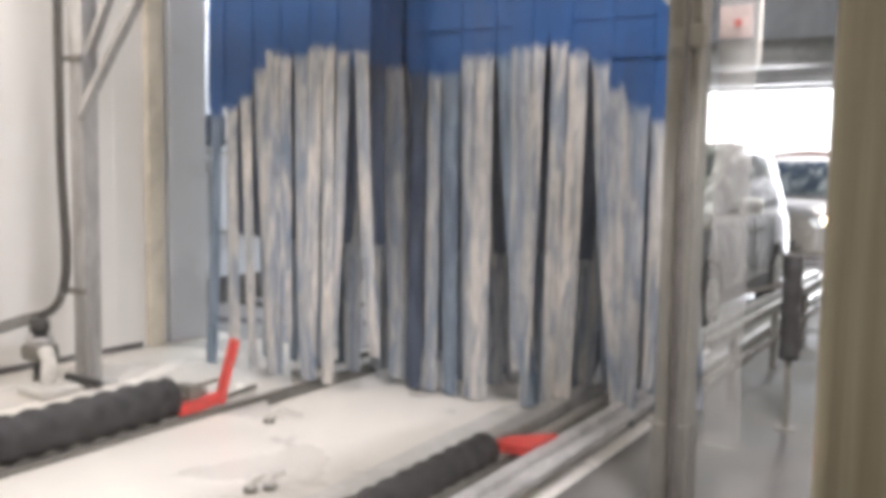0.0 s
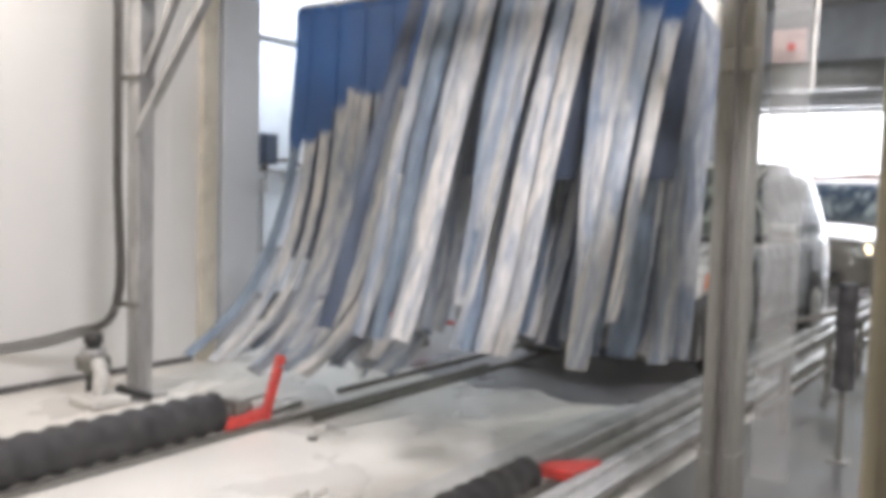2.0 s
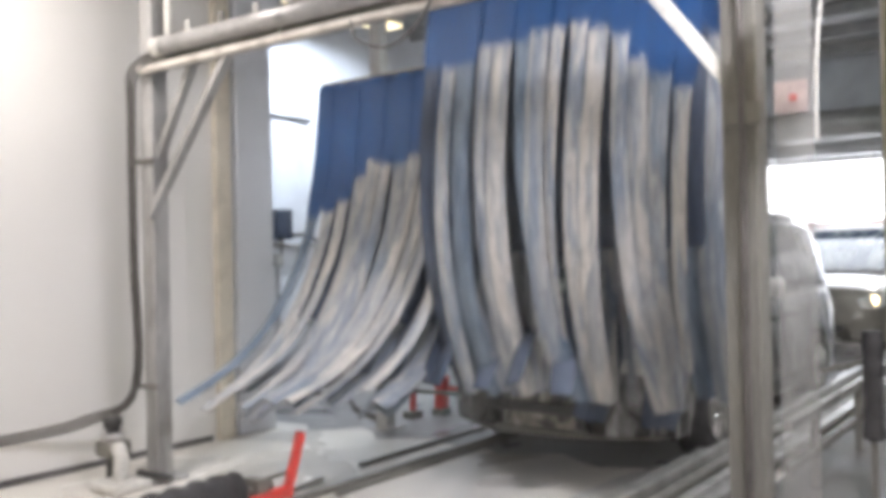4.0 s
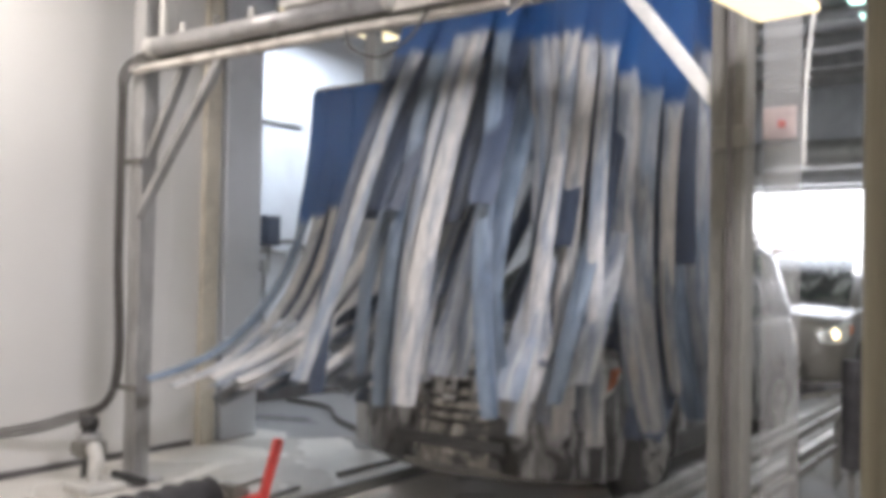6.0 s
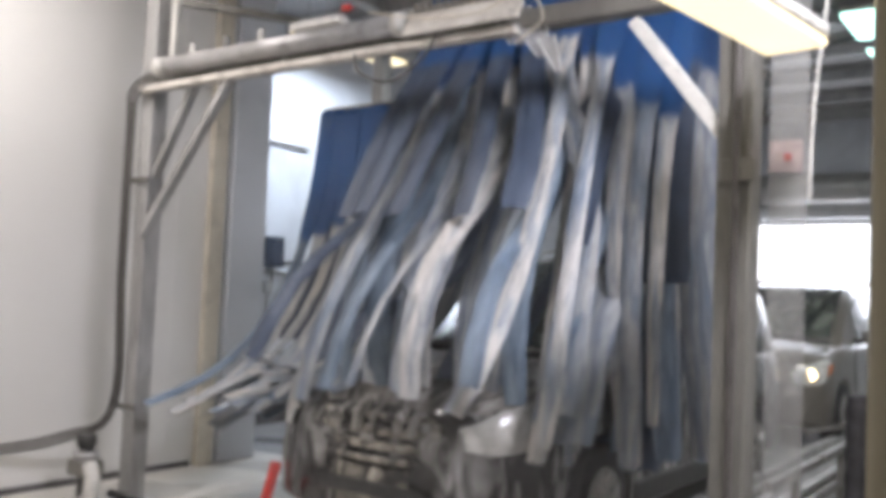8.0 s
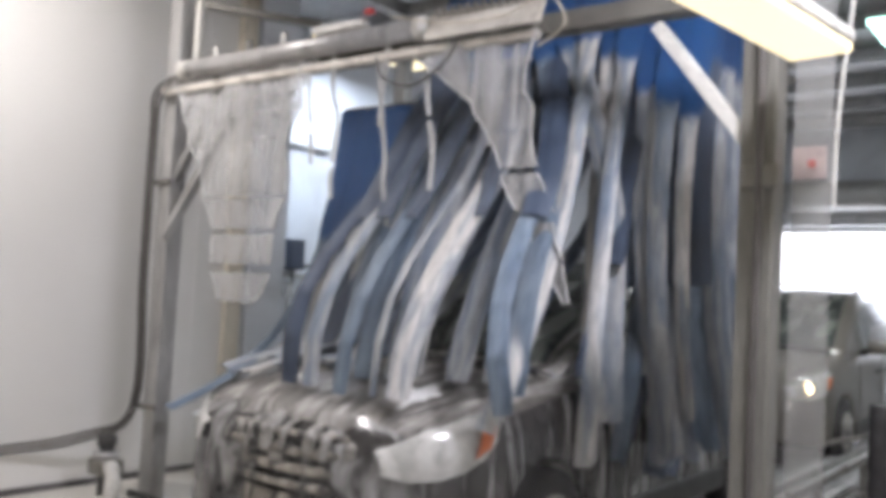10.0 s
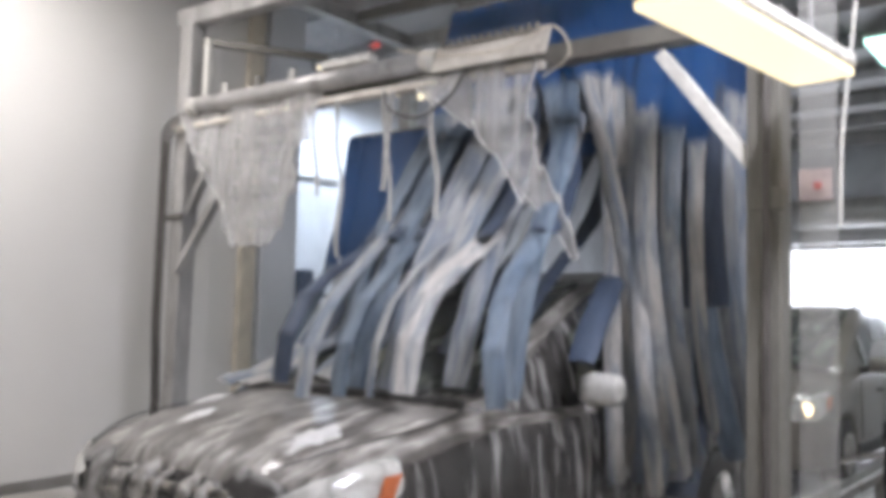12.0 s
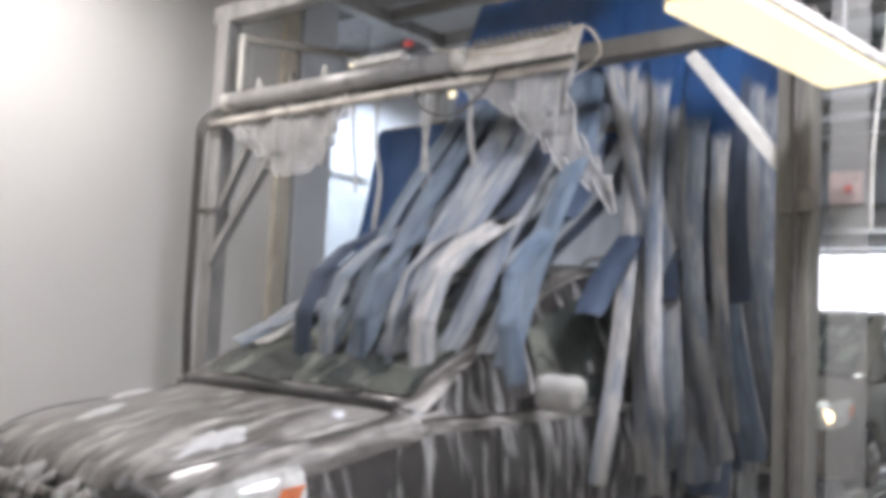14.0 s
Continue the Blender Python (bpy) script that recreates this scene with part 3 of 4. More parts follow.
part("cable", tube([(0, 0, 0), (0, 0.25, 0.0), (0, 0.42, -0.12), (0, 0.44, -0.4), (0, 0.42, -0.55)], 0.022, 8), M_CABLE, flex)
part("plug", drum(0.05, 0.15, "Z", (0, 0.42, -0.63), 10), M_BLACK, flex)
loop = thing("box_cable", "black cable loop under the switch box", "cable", (BACK_X + 0.1, 3.97, 1.9))
part("cable", tube([(0, 0, 0), (0, 0.05, -0.16), (0, 0.2, -0.12), (0, 0.26, 0.1)], 0.018, 8), M_CABLE, loop)
hose = thing("floor_hose", "black hose on the wet floor", "hose")
part("tube", tube([(-3.9, 3.3, 0.03), (-3.2, 3.2, 0.03), (-2.6, 2.7, 0.03), (-1.95, 2.35, 0.04)], 0.025, 8), M_CABLE, hose)

# ---------------------------------------------------------------- window jamb and vinyl by the camera
tagged(link_mesh("window_jamb", box(2.998, 3.30, -2.12, -1.88, 0, ROOF_Z, 0.03), M_OLIVE), "glossy olive-beige painted jamb", "jamb", kind="structure")
# unseen pane close to the camera; its pale film adds haze over dark tones
M_PANE = streaked(clear("haze_film_glass", (0.72, 0.70, 0.66), 0.06, 0.3), 0.012, 0.036)
window = thing("window_1", "viewing window with a pale film that hazes the view", "window", kind="structure")
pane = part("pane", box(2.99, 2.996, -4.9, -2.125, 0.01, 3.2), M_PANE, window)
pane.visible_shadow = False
vinyl = thing("vinyl_strip", "clear hanging vinyl splash strip", "vinyl strip")
part("sheet", box(2.20, 2.36, 0.10, 0.106, 0.3, 3.7), M_VINYL, vinyl)
part("edge", tube([(2.37, 0.10, 2.0), (2.38, 0.10, 2.4), (2.43, 0.1, 2.9), (2.5, 0.1, 3.7)], 0.008, 6), M_PALE, vinyl)
sign = thing("warning_sticker", "faded pink sticker with red mark", "sticker", (2.27, 0.094, 2.19))
part("paper", box(-0.07, 0.07, 0.0, 0.003, -0.07, 0.07), mat("pink_paper", (0.50, 0.41, 0.38), 0.6), sign)
part("mark", drum(0.020, 0.003, "Y", (0.01, -0.002, -0.005), 5), mat("faded_red", (0.55, 0.16, 0.14), 0.6), sign)

# wet patch along the conveyor; its white colour stands in for glints
wet = bmesh.new()
ring = [wet.verts.new((0.79 + 0.155 * math.cos(a) * (1 + 0.25 * noise.noise((2 * math.cos(a), 2 * math.sin(a), 7))), 0.2 + 2.0 * math.sin(a) * (1 + 0.2 * noise.noise((3 * math.cos(a), 3 * math.sin(a), 2))), 0.008)) for a in [2 * math.pi * k / 60 for k in range(60)]]
wet.faces.new(ring)
M_WATER = mat("glint_white_water", (0.86, 0.85, 0.81), 0.05, 0, 0.15, 3, 0.9, wear=11)
tagged(link_mesh("puddle", wet, M_WATER), "shallow water beside the conveyor, its glints put in as white", "puddle", kind="structure")
for y0, z0, r in ((0.95, 3.62, 0.035), (2.6, 3.95, 0.05), (4.2, 3.8, 0.04)):
    pipe = thing("overhead_pipe", "grey overhead pipe under the roof", "pipe", group="overhead pipes")
    part("tube", tube([(1.15, y0, z0), (RIGHT_X, y0, z0 - 0.03)], r, 10, curved=False), M_STEEL, pipe, smooth=True)
    for xx in (1.4, 4.4):
        part("hanger", tube([(xx, y0, z0), (xx, y0, ROOF_Z)], 0.008, 6, curved=False), M_STEEL, pipe)

# ---------------------------------------------------------------- the wagon in the wash (front axle at its origin, nose to -y)
def lerp(table, y):
    for (y0, v0), (y1, v1) in zip(table, table[1:]):
        if y <= y1:
            t = max(0, (y - y0) / (y1 - y0))
            t = t * t * (3 - 2 * t) * 0.5 + t * 0.5
            return v0 + (v1 - v0) * t
    return table[-1][1]


HALF = [(-0.98, 0.52), (-0.94, 0.68), (-0.86, 0.81), (-0.70, 0.89), (-0.40, 0.935), (0.3, 0.95), (3.2, 0.95), (3.8, 0.92), (4.15, 0.86), (4.28, 0.78)]
TOP = [(-0.98, 0.72), (-0.94, 0.84), (-0.86, 0.93), (-0.70, 0.99), (-0.40, 1.05), (0.0, 1.11), (0.25, 1.15), (1.2, 1.16), (3.8, 1.18), (4.28, 1.08)]
ROOF = [(0.20, 1.15), (0.60, 1.36), (1.0, 1.56), (1.4, 1.73), (1.75, 1.84), (2.2, 1.91), (3.0, 1.92), (3.7, 1.87), (4.05, 1.62), (4.25, 1.20)]
AXLES, ARCH, BELT, GLASS_H = (0.0, 3.0), 0.40, 1.12, 0.80


def low(y):
    z = 0.24 if y > -0.8 else 0.28
    for a in AXLES:
        d = abs(y - a)
        if d < ARCH:
            z = max(z, 0.35 + math.sqrt(ARCH * ARCH - d * d) - 0.02)
    return z


def car_sections():
    ys = [-0.98, -0.96, -0.93, -0.88, -0.8, -0.7, -0.6, -0.5]
    ys += [-0.42 + 0.035 * k for k in range(25)] + [0.5 + 0.2 * k for k in range(11)] + [2.58 + 0.035 * k for k in range(25)] + [3.6, 3.8, 4.0, 4.15, 4.23, 4.28]
    return ys


def half_section(y):
    w, t, b = lerp(HALF, y), lerp(TOP, y), low(y)
    mid = max(b + 0.06, 0.55)
    return [(0, 0.30), (w * 0.72, 0.30), (w * 0.72, b), (w * 0.985, b), (w, b + 0.03), (w * 1.005, mid), (w, max(mid + 0.04, t - 0.32)), (w * 0.985, t - 0.20), (w * 0.955, t - 0.09),
            (w * 0.90, t - 0.03), (w * 0.80, t), (w * 0.55, t + 0.035), (w * 0.25, t + 0.05), (0, t + 0.053)]


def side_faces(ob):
    """Upright faces take the second, darker paint with vertical drips, where there is one."""
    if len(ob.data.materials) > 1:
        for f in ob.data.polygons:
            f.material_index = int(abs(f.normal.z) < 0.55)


def build_car(name, label, paint, front, at, group=""):
    car = thing(name, label, "car", at, group=group)
    secs = []
    for y in car_sections():
        h = half_section(y)
        secs.append([(x, y, z) for x, z in h] + [(-x, y, z) for x, z in h[-2::-1]])
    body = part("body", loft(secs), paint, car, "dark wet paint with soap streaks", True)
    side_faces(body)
    # cabin
    secs = []
    for y in [0.20, 0.35, 0.5, 0.7, 0.9, 1.05, 1.2, 1.4, 1.6, 1.8, 2.1, 2.5, 2.9, 3.3, 3.6, 3.8, 3.95, 4.1, 4.25]:
        r, w = lerp(ROOF, y), lerp(HALF, y)
        base = BELT
        f = (r - base) / GLASS_H
        wr = w * (0.93 - 0.24 * f)
        secs.append([(w * 0.93, y, base), (w * 0.90, y, base + (r - base) * 0.3), (wr + 0.06 * f, y, base + (r - base) * 0.82), (wr, y, r - 0.02 * f), (wr * 0.7, y, r + 0.012), (0, y, r + 0.02)])
        secs[-1] += [(-x, yy, z) for x, yy, z in secs[-1][-2::-1]]
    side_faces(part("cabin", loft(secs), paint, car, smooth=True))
    # windscreen and side glass, slightly proud of the shell
    def shell(y, u):
        """A point on the cabin's slope at y, u from the centre line (0) to the pillar (1)."""
        r, w = lerp(ROOF, y), lerp(HALF, y)
        f = (r - BELT) / GLASS_H
        return Vector((w * (0.93 - 0.24 * f) * u * 0.97, y, r + 0.02 - 0.010 * u * u))
    glass = part("windscreen", loft([[shell(y, -0.88 + 0.176 * k) + Vector((0, -0.010, 0.012)) for k in range(11)] for y in (0.27, 0.45, 0.65, 0.85, 1.05, 1.25, 1.45, 1.6)], close_ends=False), M_GLASS, car, "soapy windscreen", True)
    for s in (1, -1):
        wiper = tube([(s * 0.05 + 0.25, 0.14, 1.175), (s * 0.28 + 0.22, 0.18, 1.20), (s * 0.42 + 0.05, 0.24, 1.215)], 0.011, 6)
        part("wiper", wiper, M_BLACK, car)
        for y0, y1 in ((1.05, 1.75), (1.83, 2.75), (2.83, 3.65)):
            rows = []
            for q in range(5):
                y = y0 + (y1 - y0) * q / 4
                col = []
                for z in (0.06, 0.3, 0.62, 0.84):
                    r, w = lerp(ROOF, y), lerp(HALF, y)
                    f = (r - BELT) / GLASS_H
                    a, b = w * 0.925, w * (0.93 - 0.24 * f) + 0.06 * f
                    hh = BELT + (r - BELT) * z
                    col.append((s * (a + (b - a) * z / 0.82 + 0.006 + 0.02 * (1 - abs(z - 0.4))), y + (0.22 * z if y0 < 1 and q == 0 else 0), hh))
                rows.append(col)
            part("side_window", loft(rows, close_ends=False), M_GLASS, car, smooth=True)
        # headlamp: a wedge that wraps round the wing
        def wing(y, z):
            w = lerp(HALF, y)
            return Vector((s * (w * (1.0 if z < 0.85 else 0.985) + 0.008), y - 0.012, z))
        lamp_rows = []
        for y, z0, z1 in ((-0.955, 0.72, 0.80), (-0.90, 0.70, 0.85), (-0.80, 0.71, 0.91), (-0.68, 0.74, 0.945), (-0.56, 0.79, 0.965), (-0.46, 0.87, 0.975)):
            lamp_rows.append([wing(y, z0), wing(y, z0 * 0.6 + z1 * 0.4), wing(y, z1) + Vector((-s * 0.02, 0, 0)), wing(y, z1) + Vector((-s * 0.06, 0.01, 0.02))])
        head = part("headlight", loft(lamp_rows, close_ends=False), M_LENS, car, "clouded headlight lens", True)
        o = [wing(y, z) + Vector((s * 0.006, -0.004, 0)) for y, z in ((-0.62, 0.80), (-0.53, 0.84), (-0.47, 0.94), (-0.56, 0.93))]
        part("marker_lamp", slab(o if s > 0 else o[::-1], 0.006), M_ORANGE, head, "orange marker lens")
        part("fog_lamp", drum(0.06, 0.03, "Y", (s * 0.70, -0.885, 0.45), 14), M_LENS, car)
        # mirrors
        mir = part("mirror", box(min(s * 0.97, s * 1.21), max(s * 0.97, s * 1.21), 0.84, 0.99, 1.14, 1.31, 0.05), M_LENS if front is M_FRONT else front, car, "foam-covered wing mirror", True)
        part("mirror_arm", bar((s * 0.88, 0.93, 1.15), (s * 1.02, 0.92, 1.20), 0.06, 0.07, 0.01), M_BLACK, mir)
        # doors: seams and handles
        for y0 in (0.66, 1.79, 2.79):
            part("door_seam", tube([(s * 0.953, y0, 0.42), (s * 0.957, y0 - 0.02, 0.7), (s * 0.943, y0, 1.06)], 0.006, 5), M_BLACK, car)
        for y0 in (1.55, 2.05):
            part("door_handle", tube([(s * 0.955, y0 - 0.09, 0.93), (s * 0.985, y0, 0.935), (s * 0.955, y0 + 0.09, 0.93)], 0.016, 8), M_BLACK, car)
        part("sill", box(min(s * 0.88, s * 0.97), max(s * 0.88, s * 0.97), 0.46, 2.54, 0.25, 0.42, 0.03), M_BLACK, car)
        part("roof_rail", tube([(s * 0.60, 1.9, 1.87), (s * 0.60, 2.1, 1.95), (s * 0.60, 3.2, 1.97), (s * 0.60, 3.6, 1.90)], 0.016, 8), M_STEEL, car)
        part("bonnet_seam", tube([(s * 0.60, -0.90, 0.955), (s * 0.74, -0.6, 1.035), (s * 0.78, -0.1, 1.09), (s * 0.76, 0.16, 1.14)], 0.004, 5), M_BLACK, car)
    part("cowl", tube([(-0.74, 0.17, 1.155), (-0.4, 0.08, 1.17), (0, 0.04, 1.18), (0.4, 0.08, 1.17), (0.74, 0.17, 1.155)], 0.028, 8), M_BLACK, car)
    # nose: grille bars, badge bar, lower bumper
    def nose(x, z, out=0.02):
        y = -0.985 + 0.16 * (abs(x) / 0.62) ** 2.2 - out
        return (x, y + max(0, z - 0.78) * 0.25, z)
    for z, r in ((0.84, 0.022), (0.76, 0.026), (0.68, 0.026), (0.60, 0.022)):
        part("grille_bar", tube([nose(x, z) for x in (-0.5, -0.25, 0, 0.25, 0.5)], r, 8), front, car, smooth=True)
    part("grille_gap", slab([nose(-0.5, 0.58, 0.008), nose(0, 0.57, 0.012), nose(0.5, 0.58, 0.008), nose(0.52, 0.85, 0.004), nose(0, 0.86, 0.006), nose(-0.52, 0.85, 0.004)], 0.006), M_BLACK, car)
    part("bumper", loft([[(x, y - 0.03, z) for x, y, _ in [nose(xx, 0.5, 0.0) for xx in (-0.86, -0.7, -0.45, -0.2, 0, 0.2, 0.45, 0.7, 0.86)]] for z in (0.30, 0.36, 0.44, 0.52, 0.56)], close_ends=False), front, car, "mud-stained front bumper", True)
    part("lower_lip", tube([nose(x, 0.27, 0.02) for x in (-0.8, -0.5, 0, 0.5, 0.8)], 0.035, 8), M_STEEL_DARK, car, smooth=True)
    part("intake", box(-0.42, 0.42, -1.03, -1.0, 0.40, 0.48, 0.012), M_BLACK, car)
    part("badge", drum(0.055, 0.02, "Y", (0, -1.005, 0.74), 16), M_ALLOY, car)
    return car


def build_wheel(car, x, y, s):
    w = part("wheel", tube([(x - s * 0.11, 0, 0), (x - s * 0.10, 0, 0), (x + s * 0.10, 0, 0), (x + s * 0.11, 0, 0)], 0.34, 28, curved=False, radii=lambda q: 0.345 if 0.05 < q < 0.95 else 0.31), M_RUBBER, car, "wet black tyre", True)
    for v in w.data.vertices:
        v.co.x -= x
    w.matrix_basis = pose(x, y, 0.345)
    rim = part("rim", drum(0.215, 0.03, "X", (s * 0.105, 0, 0), 24), M_ALLOY, w, "dull alloy rim")
    for k in range(7):
        a = 2 * math.pi * k / 7
        part("spoke", bar((s * 0.125, 0.03 * math.cos(a), 0.03 * math.sin(a)), (s * 0.122, 0.20 * math.cos(a), 0.20 * math.sin(a)), 0.03, 0.06, 0.006), M_ALLOY, w)
    return w


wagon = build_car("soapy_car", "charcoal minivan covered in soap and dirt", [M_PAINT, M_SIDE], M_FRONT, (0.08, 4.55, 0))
WHEELS = [build_wheel(wagon, s * 0.855, y, s) for s in (1, -1) for y in AXLES]


def splat(x, y, r, seed):
    """A star-shaped clot of foam that lies on the bonnet."""
    bm = bmesh.new()
    rr = random.Random(seed)

    def on(px, py):
        w, t = lerp(HALF, py), lerp(TOP, py)
        return Vector((px, py, float(np.interp(abs(px), [0, w * 0.25, w * 0.55, w * 0.8, w * 0.9], [t + 0.053, t + 0.05, t + 0.035, t, t - 0.03]))))
    rings = []
    spikes = [rr.uniform(0.45, 1.0) * r for _ in range(22)]
    for f, h in ((1.0, 0.003), (0.7, 0.014), (0.35, 0.02)):
        rings.append([bm.verts.new(on(x + 0.7 * f * s * math.cos(k * 2 * math.pi / 22), y + 1.3 * f * s * math.sin(k * 2 * math.pi / 22)) + Vector((0, 0, h))) for k, s in enumerate(spikes)])
    for a, b in zip(rings, rings[1:]):
        for k in range(22):
            bm.faces.new((a[k], a[(k + 1) % 22], b[(k + 1) % 22], b[k]))
    bm.faces.new(rings[-1])
    part("foam_clot", bm, M_FOAM_THICK, wagon, "white clot of soap foam", True)


for k, (sx, sy, sr) in enumerate(((-0.30, -0.55, 0.10), (0.52, -0.58, 0.15), (-0.66, -0.2, 0.10))):
    splat(sx, sy, sr, k)
for k in range(10):
    rr = random.Random(40 + k)
    x = -0.55 + 0.122 * k + rr.uniform(-0.035, 0.035)
    z, drop_, w = 0.875 - 0.10 * (abs(x) / 0.56) ** 2, rr.uniform(0.04, 0.20), rr.uniform(0.012, 0.034)
    y = -0.985 + 0.16 * (abs(x) / 0.62) ** 2.2
    part("foam_drip", tube([(x, y + 0.10, z + 0.03), (x, y + 0.005, z), (x + 0.008, y - 0.04, z - 0.4 * drop_), (x + 0.004, y - 0.045, z - drop_)], w, 8, radii=lambda q, w=w: w * (0.6 + 0.7 * math.sin(math.pi * min(1, 0.1 + q * 0.85)))), M_SUDS, wagon, "drip of dirty soap foam", True)
# waiting car behind
queue_car = build_car("waiting_car", "beige tall car waiting with lit headlight", M_BEIGE, M_BEIGE, (0.12, 12.6, 0))
QUEUE_WHEELS = [build_wheel(queue_car, s * 0.855, y, s) for s in (1, -1) for y in AXLES]
part("lit_bulb", drum(0.06, 0.03, "Y", (0.78, -0.86, 0.82), 14), M_AMBER, queue_car, "lit amber-white headlight")

# car path: seconds, y of the front axle
CAR_ROWS = [(0.0, 4.55), (2.0, 3.60), (4.5, 2.40), (5.5, 1.98), (7.5, 1.20), (10.5, -0.02), (11.0, -0.20), (12.5, -0.86), (14.0, -1.30)]
QUEUE_ROWS = [(0.0, 12.6), (4.5, 9.8), (7.5, 7.6), (10.5, 6.05), (14.0, 5.6)]


def along(table, t):
    for (t0, y0), (t1, y1) in zip(table, table[1:]):
        if t <= t1:
            return y0 + (y1 - y0) * (t - t0) / (t1 - t0)
    return table[-1][1]


def car_y(t):
    return along(CAR_ROWS, t)


# ---------------------------------------------------------------- the swinging cloths
PERIOD = 2.03


def header(t, lag, back=0.0):
    """Depth and height of a cloth carrier that a crank lifts up and forward; it stands still at first."""
    started = 0.42 + math.log1p(math.exp(min(60, 14 * (t - 0.42)))) / 14 - 0.02
    a = 2 * math.pi * (max(t, started) - 0.13 - lag) / PERIOD
    f = min(1.0, max(0.0, (t - 2.2) / 2.0))
    reach = 1.0 + 0.42 * f * f * (3 - 2 * f)
    return back + 0.76 + reach * (0.28 * math.cos(a) - 0.24 * math.sin(a)), 3.23 - 0.42 * math.cos(a)


PANELS = []     # carrier, lag, strips, depth
rng = random.Random(4)


def section_mesh(width, drop, dyed, seed, tail, material):
    """One stretch of a cloth strip, starting drop below its top: a thin, slightly dished plate hanging down from its origin.
    The strip is joined to its neighbours as far as it is dyed, and narrower below."""
    bm = bmesh.new()
    rows = []
    for z in (0.012, -SEG * 0.33, -SEG * 0.67, -SEG - 0.012):
        free = min(1.0, max(0.0, (drop - z - dyed + 0.10) / 0.16))
        w = 0.158 + (width - 0.158) * free
        if tail and z < -SEG:
            w *= 0.86
        rows.append([(w * u / 2, 0.014 * (u * u - 0.5) * free, z) for u in (-1, -0.5, 0, 0.5, 1)])
    back = [[(x, y + 0.006, z) for x, y, z in r] for r in rows]
    a = [[bm.verts.new(p) for p in r] for r in rows]
    b = [[bm.verts.new(p) for p in r] for r in back]
    for i in range(3):
        for k in range(4):
            bm.faces.new((a[i][k], a[i + 1][k], a[i + 1][k + 1], a[i][k + 1]))
            bm.faces.new((b[i][k], b[i][k + 1], b[i + 1][k + 1], b[i + 1][k]))
        for k in (0, 4):
            quad = [bm.verts.new(p) for p in (rows[i][k], rows[i + 1][k], back[i + 1][k], back[i][k])]
            bm.faces.new(quad if k else quad[::-1])
    if tail:
        for k in range(4):
            bm.faces.new([bm.verts.new(p) for p in (rows[3][k], back[3][k], back[3][k + 1], rows[3][k + 1])])
    me = bpy.data.meshes.new("strip_section")
    bm.normal_update()
    bm.to_mesh(me)
    bm.free()
    me.materials.append(material)
    me.polygons.foreach_set("use_smooth", [True] * len(me.polygons))
    spots = [v.co.copy() for v in me.vertices]
    way = me.attributes.new("cloth", "FLOAT_VECTOR", "POINT")
    way.data.foreach_set("vector", [c for p in spots for c in (p.x + seed, p.y, p.z - drop)])
    dye = me.attributes.new("dye", "FLOAT", "POINT")
    dye.data.foreach_set("value", [drop - p.z - dyed for p in spots])
    return me


